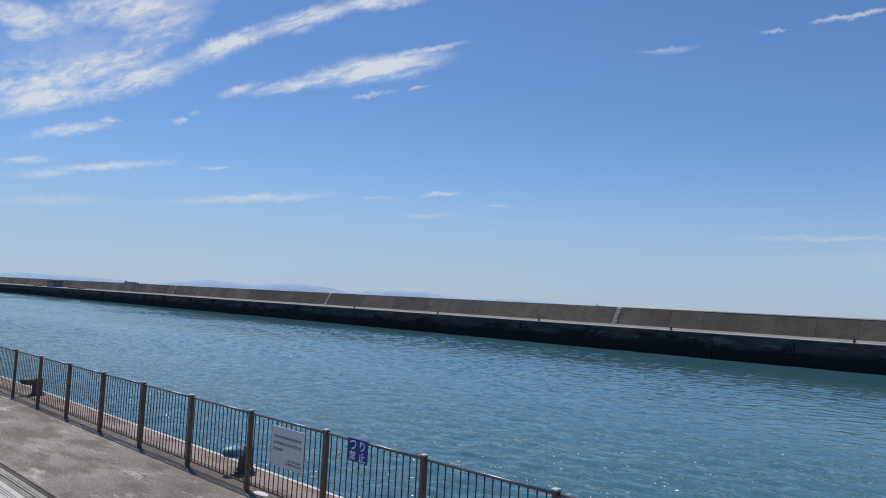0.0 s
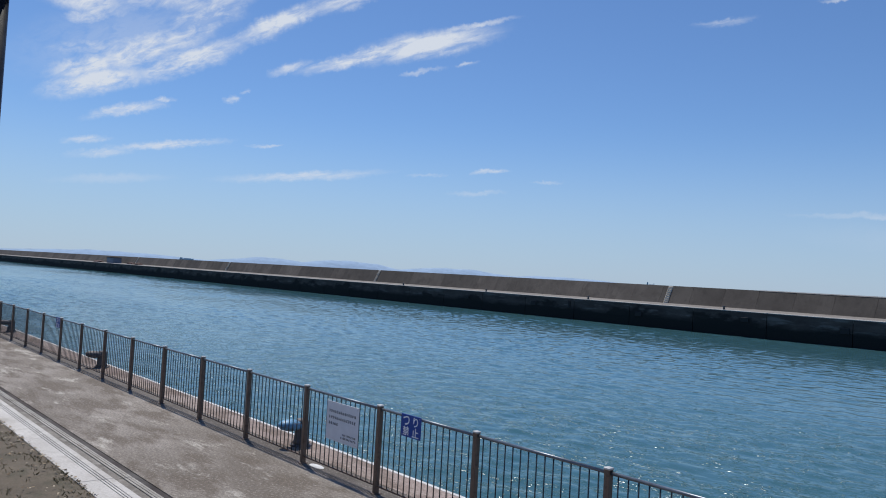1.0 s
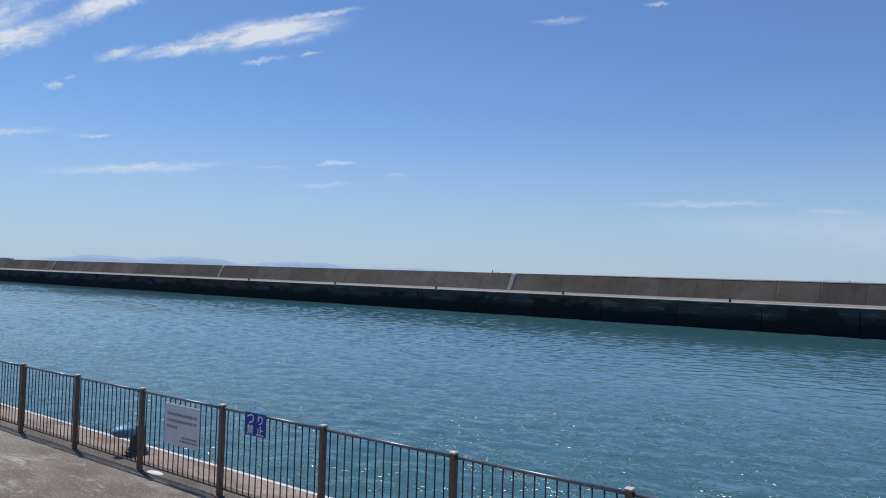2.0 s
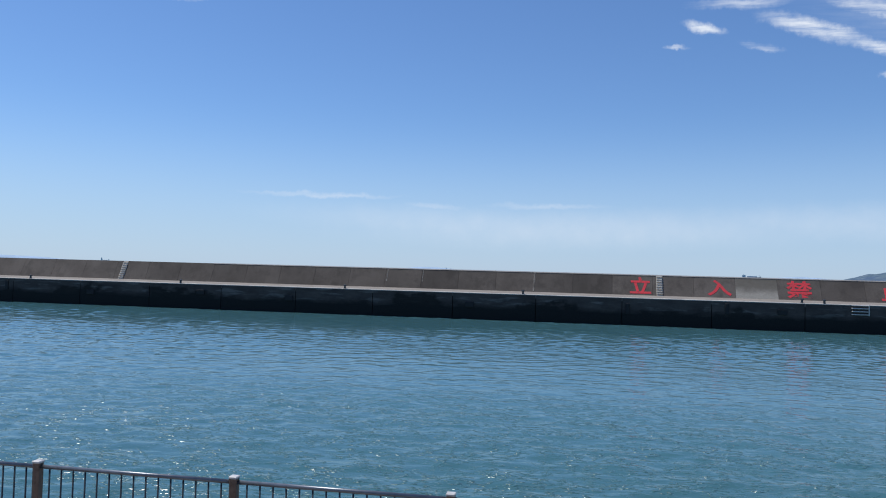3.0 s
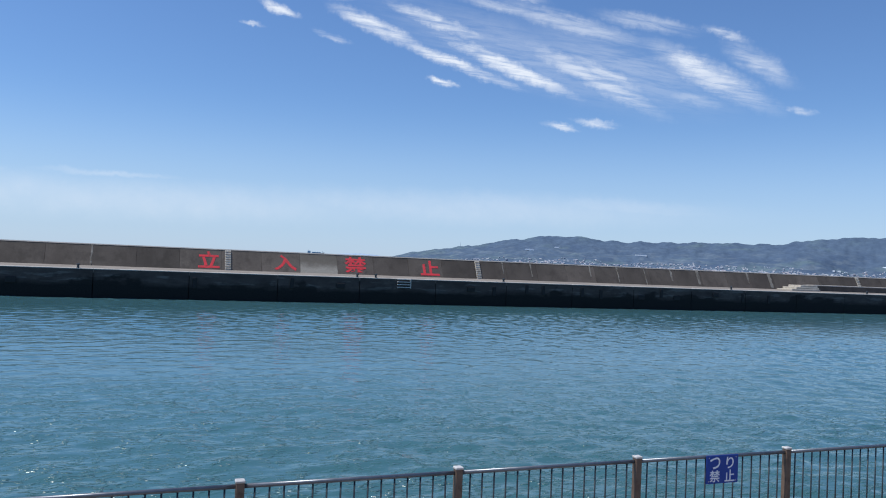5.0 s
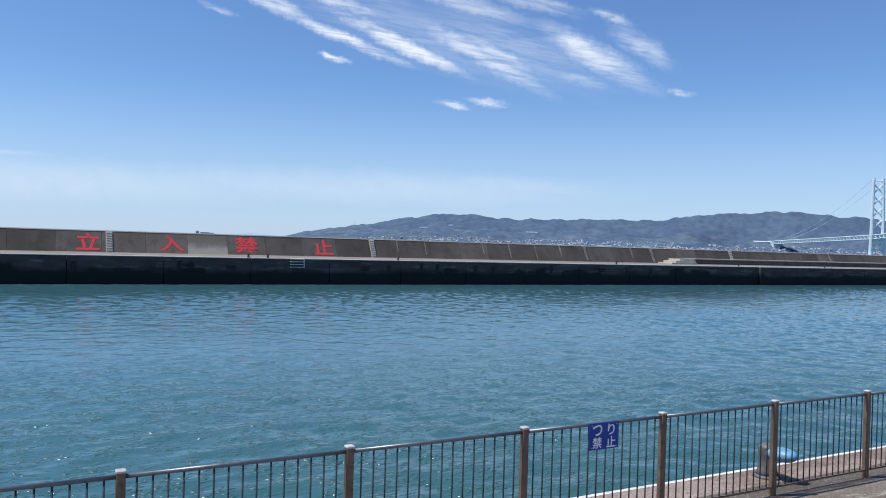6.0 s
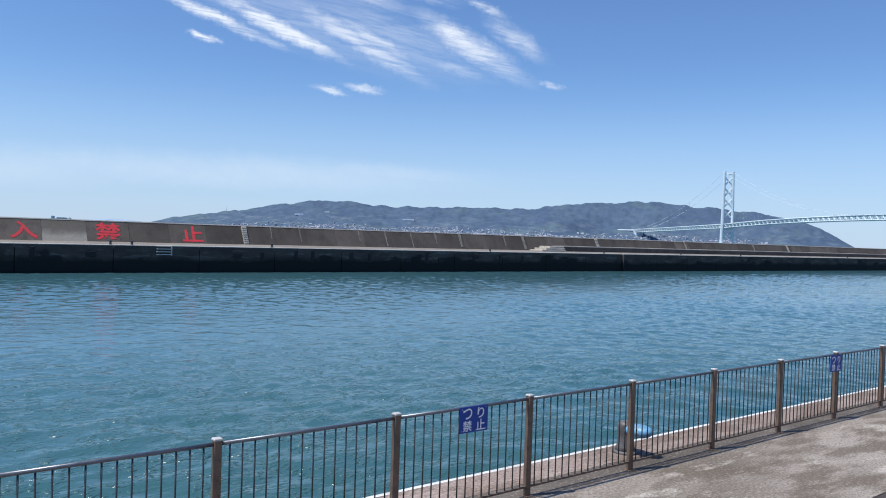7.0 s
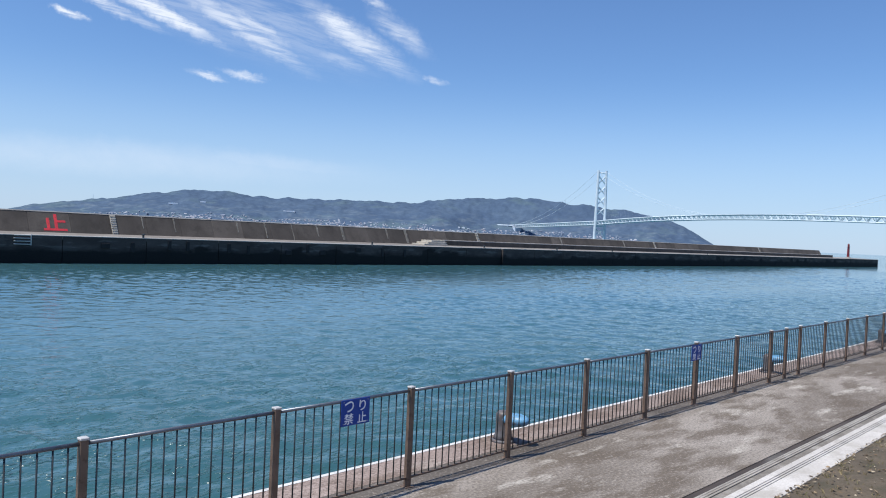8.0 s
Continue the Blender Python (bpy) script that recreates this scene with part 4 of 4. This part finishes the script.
def island():
    azs = np.arange(16.5, 66.4, 0.1)
    rs = list(np.arange(3500, 4300, 50)) + list(np.arange(4300, 4620, 20)) + [4680, 4760, 4860, 4960]
    co, faces = [], []
    for r in rs:
        co += [polar(a, r, island_height(a, r)) for a in azs]
    n = len(azs)
    for j in range(len(rs) - 1):
        for i in range(n - 1):
            faces.append((j * n + i, j * n + i + 1, (j + 1) * n + i + 1, (j + 1) * n + i))
    me = bpy.data.meshes.new("hillside")
    me.from_pydata(co, [], faces)
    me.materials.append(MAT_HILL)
    me.shade_smooth()
    s = thing("island", (0, 0, 0), "hazy blue-green wooded island across the strait", "island", kind="structure")
    part("hillside", me, None, s)
    rng = random.Random(21)
    town = bmesh.new()
    for k in range(2400):
        az = rng.uniform(22, 61) if k % 3 else rng.gauss(36, 6)
        r = coast_at(az) + 20 + rng.random() ** 2.6 * (360 if az < 46 else 120)
        z = island_height(az, r)
        if z < 0:
            continue
        big = rng.random() < 0.03
        w, d, h = rng.uniform(4, 9), rng.uniform(5, 8), rng.uniform(4, 7)
        if big:
            w, h = rng.uniform(10, 18), rng.uniform(5, 9)
        house(town, w, d, h, Matrix.Translation(polar(az, r, z)) @ Matrix.Rotation(radians(-az + rng.uniform(-30, 30)), 4, "Z"))
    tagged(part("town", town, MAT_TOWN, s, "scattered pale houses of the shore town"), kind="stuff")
    roofs = bmesh.new()
    for az, r, w in ((27.4, 4150, 46), (29.4, 4230, 26), (35.4, 4120, 60), (48.2, 4060, 16), (48.6, 4080, 12), (47.9, 4000, 9)):
        box(roofs, (-w / 2, -14, -6), (w / 2, 14, 2), Matrix.Translation(polar(az, r, island_height(az, r) + 3)) @ Matrix.Rotation(radians(-az), 4, "Z"))
    tagged(part("hillside_buildings", roofs, MAT_ROOFS, s, "long pale buildings on the hillside"), kind="stuff")
    masts = bmesh.new()
    for az in (22.3, 55.6):
        p = polar(az, 4500, island_height(az, 4500))
        rod(masts, p - Vector((0, 0, 5)), p + Vector((0, 0, 24)), 1.1, 5, 0.5)
    tagged(part("mast", masts, MAT_SHIP, s), kind="stuff")


island()


def far_mountains():
    for n, (a0, a1, peaks) in enumerate((
            (-84, -26, ((-72, 0.66, 7), (-61.5, 0.95, 4), (-56, 1.12, 4.5), (-48, 0.95, 5), (-40, 0.66, 6), (-31, 0.42, 4))),
            (-17, -2, ((-11, 0.72, 3.2), (-6.5, 0.5, 2.5))),
            (8, 22, ((12.0, 0.5, 2.6), (14.9, 0.66, 3.4), (18.6, 0.6, 2.4))))):
        azs = np.arange(a0, a1, 0.2)
        co, faces = [], []
        for j, share in enumerate((0.0, 0.55, 1.0, 0.6)):
            for a in azs:
                el = max(h * math.exp(-((a - c) / w) ** 2) for c, h, w in peaks)
                el *= 1 + 0.14 * noise.noise((a * 0.7, n, 0)) + 0.05 * noise.noise((a * 2.3, n, 4)) + 0.02 * noise.noise((a * 6.1, n, 4))
                co.append(polar(a, 4650 + 90 * j, WATER_Z - 3 + share * (6 + 0.66 * math.tan(radians(el)) * 4830)))
        m = len(azs)
        for j in range(3):
            for i in range(m - 1):
                faces.append((j * m + i, j * m + i + 1, (j + 1) * m + i + 1, (j + 1) * m + i))
        me = bpy.data.meshes.new("far_mountain")
        me.from_pydata(co, [], faces)
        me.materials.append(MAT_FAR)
        me.shade_smooth()
        tagged(new("far_mountain", me), "mountain range painted pale blue with sea haze", "mountain", kind="structure")


far_mountains()

BRIDGE_FOOT = Vector((2828.0, 1747.0, 0))
AXIS = Vector((-0.518, -0.855, 0)).normalized()
ACROSS = Vector((-AXIS.y, AXIS.x, 0))


def deck_z(s):
    return 104.5 - 17.5 * ((s - 800) / 800) ** 2 if s > 0 else 87 + 17 * s / 975


def cable_z(s):
    return max(deck_z(s) + 1.5, 95 + 202 * ((s - 995) / 995) ** 2)


def at_bridge(s, side, z):
    return BRIDGE_FOOT + AXIS * s + ACROSS * side + Vector((0, 0, z))


def beam(bm, a, b, w):
    rod(bm, a, b, w, 4)


def bridge():
    b = thing("suspension_bridge", BRIDGE_FOOT, "pale grey-green suspension bridge across the strait", "bridge")

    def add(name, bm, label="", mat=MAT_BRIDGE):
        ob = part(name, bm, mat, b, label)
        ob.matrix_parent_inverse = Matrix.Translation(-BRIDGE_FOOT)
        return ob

    top = 301.0
    for side in (-1, 1):
        bm = bmesh.new()
        foot, head = at_bridge(0, side * 23, -6), at_bridge(0, side * 17.8, top)
        rod(bm, foot, head, 6.8, 8, 5.4)
        add("tower_leg", bm, "tall steel tower leg")
        bm = bmesh.new()
        rod(bm, at_bridge(0, side * 23, -6), at_bridge(0, side * 23, 10), 18, 16)
        add("tower_base", bm)
        # side cable, hung between the tower head and the shore
        bm = bmesh.new()
        pts = [at_bridge(-975 * k / 12, side * 17.8, top + (70 - top) * (k / 12) - 172 * (k / 12) * (1 - k / 12)) for k in range(13)]
        for p, q in zip(pts, pts[1:]):
            rod(bm, p, q, 0.42, 6)
        add("side_cable", bm)
        bm = bmesh.new()
        pts = [at_bridge(s, side * 17.8, cable_z(s)) for s in range(0, 1741, 60)]
        for p, q in zip(pts, pts[1:]):
            rod(bm, p, q, 0.42, 6)
        add("main_cable", bm)
        bm = bmesh.new()
        for s in range(40, 1740, 28):
            rod(bm, at_bridge(s, side * 17.8, deck_z(s)), at_bridge(s, side * 17.8, cable_z(s)), 0.06, 4)
        tagged(add("hangers", bm), kind="stuff")
    for z in (20, 64, 108, 152, 196, 240):
        w = 23 - 5.2 * z / top
        w2 = 23 - 5.2 * (z + 42) / top
        if z == 64:
            continue
        bm = bmesh.new()
        beam(bm, at_bridge(0, -w, z + 2), at_bridge(0, w2, z + 40), 2.7)
        beam(bm, at_bridge(0, w, z + 2), at_bridge(0, -w2, z + 40), 2.7)
        add("cross_brace", bm)
    for z in (66, 292):
        bm = bmesh.new()
        beam(bm, at_bridge(0, -19, z), at_bridge(0, 19, z), 2.6)
        add("cross_beam", bm)
    # stiffening truss of the roadway
    bm = bmesh.new()
    step = 28
    for side in (-15.5, 15.5):
        for s in range(-980, 1756, step):
            a, c = deck_z(s), deck_z(s + step)
            beam(bm, at_bridge(s, side, a), at_bridge(s + step, side, c), 1.9)
            beam(bm, at_bridge(s, side, a - 14), at_bridge(s + step, side, c - 14), 1.6)
            beam(bm, at_bridge(s, side, a - 14), at_bridge(s + step / 2, side, (a + c) / 2), 1.15)
            beam(bm, at_bridge(s + step / 2, side, (a + c) / 2), at_bridge(s + step, side, c - 14), 1.15)
            beam(bm, at_bridge(s, side, a - 14), at_bridge(s, side, a), 0.5)
    tagged(add("deck_truss", bm, "lattice truss of the roadway"), kind="stuff")
    bm = bmesh.new()
    for s in range(-980, 1756, step):
        vs = [bm.verts.new(at_bridge(s + ds, w, deck_z(s + ds) + dz)) for dz in (-1.2, 0.6) for ds, w in ((0, -16), (step, -16), (step, 16), (0, 16))]
        for f in ((3, 2, 1, 0), (4, 5, 6, 7), (0, 1, 5, 4), (2, 3, 7, 6)):
            bm.faces.new([vs[k] for k in f])
    add("roadway", bm)
    bm = bmesh.new()
    end = at_bridge(-985, 0, 0)
    shore = polar(49.6, 4260)
    rod(bm, end + Vector((0, 0, -5)), end + Vector((0, 0, deck_z(-975) - 3)), 11, 8)
    # two blocks and a slab under the landward end of the roadway
    for s0, s1, low, high in ((-1040, -1015, -5, 66), (-985, -950, -5, 70), (-1045, -945, 56, 72)):
        vs = [bm.verts.new(at_bridge(q, w, z)) for z in (low, high) for q, w in ((s0, -19), (s1, -19), (s1, 19), (s0, 19))]
        for f in ((3, 2, 1, 0), (4, 5, 6, 7), (0, 1, 5, 4), (1, 2, 6, 5), (2, 3, 7, 6), (3, 0, 4, 7)):
            bm.faces.new([vs[k] for k in f])
    for k in range(1, 5):
        p = end.lerp(shore, k / 4)
        rod(bm, p + Vector((0, 0, -5)), p + Vector((0, 0, 62)), 3.5, 6)
    rod(bm, end + Vector((0, 0, 66)), shore + Vector((0, 0, 66)), 4.5, 6)
    add("anchorage", bm, "concrete anchorage and approach, paled with painted haze", MAT_ANCHOR)


bridge()


# ---- ships beyond the breakwater ----
def ship(az, r, length, height, heading):
    s = thing("cargo_ship", polar(az, r, WATER_Z), "small hazy ship on the far sea", "ship", "far ships")
    s.rotation_euler = (0, 0, radians(heading))
    L, W = length / 2, length / 14
    bm = bmesh.new()
    low = [bm.verts.new((x, y, -1)) for x, y in ((-L * 0.95, -W * 0.7), (L * 0.8, -W * 0.7), (L * 0.92, 0), (L * 0.8, W * 0.7), (-L * 0.95, W * 0.7))]
    up = [bm.verts.new((x, y, z)) for x, y, z in ((-L, -W, height * 0.55), (L * 0.85, -W, height * 0.58), (L, 0, height * 0.66), (L * 0.85, W, height * 0.58), (-L, W, height * 0.55))]
    for k in range(5):
        bm.faces.new((low[k], low[(k + 1) % 5], up[(k + 1) % 5], up[k]))
    bm.faces.new(up)
    bm.faces.new(low[::-1])
    part("hull", bm, MAT_SHIP if r > 3000 else MAT_HULL, s)
    part("bridge_house", soft_box((-L * 0.9, -W * 0.8, height * 0.54), (-L * 0.55, W * 0.8, height * 0.74), 0.4), MAT_SHIP, s)
    part("hold_cover", soft_box((-L * 0.4, -W * 0.7, height * 0.54), (L * 0.6, W * 0.7, height * 0.66), 0.4), MAT_SHIP, s)
    bm = bmesh.new()
    rod(bm, (-L * 0.75, 0, height * 0.7), (-L * 0.75, 0, height * 0.82), 0.5, 8)
    rod(bm, (L * 0.8, 0, height * 0.55), (L * 0.8, 0, height * 0.72), 0.4, 6)
    part("mast", bm, MAT_SHIP, s)


for az, r, length, height, heading in ((-33.75, 900, 9, 14.5, 35), (-67.2, 3300, 56, 27, 70), (11.65, 1700, 38, 26, -10), (-9.7, 1900, 14, 24, 10)):
    ship(az, r, length, height, heading)


# ---- dry grass on the soil ----
def grass():
    rng = random.Random(4)
    co, faces = [], []
    for _ in range(900):
        x = rng.uniform(-22, -5) if rng.random() < 0.55 else rng.uniform(10, 26)
        y = -3.36 - rng.random() ** 1.7 * 1.3
        if noise.noise((x * 0.8, y * 1.5, 9)) < -0.05:
            continue
        for _ in range(4):
            a, h = rng.uniform(0, 6.28), rng.uniform(0.015, 0.06)
            dx, dy = math.cos(a) * 0.006, math.sin(a) * 0.006
            lx, ly = rng.uniform(-0.06, 0.06), rng.uniform(-0.06, 0.06)
            ox, oy = x + rng.uniform(-0.03, 0.03), y + rng.uniform(-0.03, 0.03)
            i = len(co)
            co += [(ox - dx, oy - dy, 0.0), (ox + dx, oy + dy, 0.0), (ox + dx * 0.6 + lx * 0.5, oy + dy * 0.6 + ly * 0.5, 0.02 + h * 0.65), (ox + lx, oy + ly, 0.02 + h)]
            faces += [(i, i + 1, i + 2), (i, i + 2, i + 3)]
    me = bpy.data.meshes.new("dry_grass")
    me.from_pydata(co, [], faces)
    me.materials.append(MAT_GRASS)
    tagged(new("dry_grass", me), "sparse dry grass on the soil by the kerb", "grass", kind="stuff")


grass()


def litter():
    """Dead leaves and grit along the soil edge of the kerb."""
    rng = random.Random(14)
    co, faces = [], []
    for _ in range(2400):
        x = rng.uniform(-24, -4) if rng.random() < 0.5 else rng.uniform(9, 28)
        y = -3.30 - rng.random() ** 2.2 * 1.2
        a, r = rng.uniform(0, 6.28), rng.uniform(0.012, 0.04)
        z = 0.045 if y < -3.34 else 0.034
        i = len(co)
        for k, (u, v) in enumerate(((1, 0), (0.1, 0.5), (-1, 0.05), (-0.1, -0.45))):
            co.append((x + r * (u * math.cos(a) - v * math.sin(a)), y + r * (u * math.sin(a) + v * math.cos(a)), z + r * rng.uniform(-0.15, 0.5)))
        faces += [(i, i + 1, i + 2), (i, i + 2, i + 3)]
    me = bpy.data.meshes.new("dead_leaves")
    me.from_pydata(co, [], faces)
    me.materials.append(MAT_LITTER)
    tagged(new("dead_leaves", me), "dead leaves and grit scattered along the kerb", "leaves", kind="stuff")


MAT_LITTER = islands("dead_leaf", ((0.3, 0.22, 0.13), (0.16, 0.11, 0.065), (0.42, 0.35, 0.25), (0.09, 0.065, 0.04)))
litter()
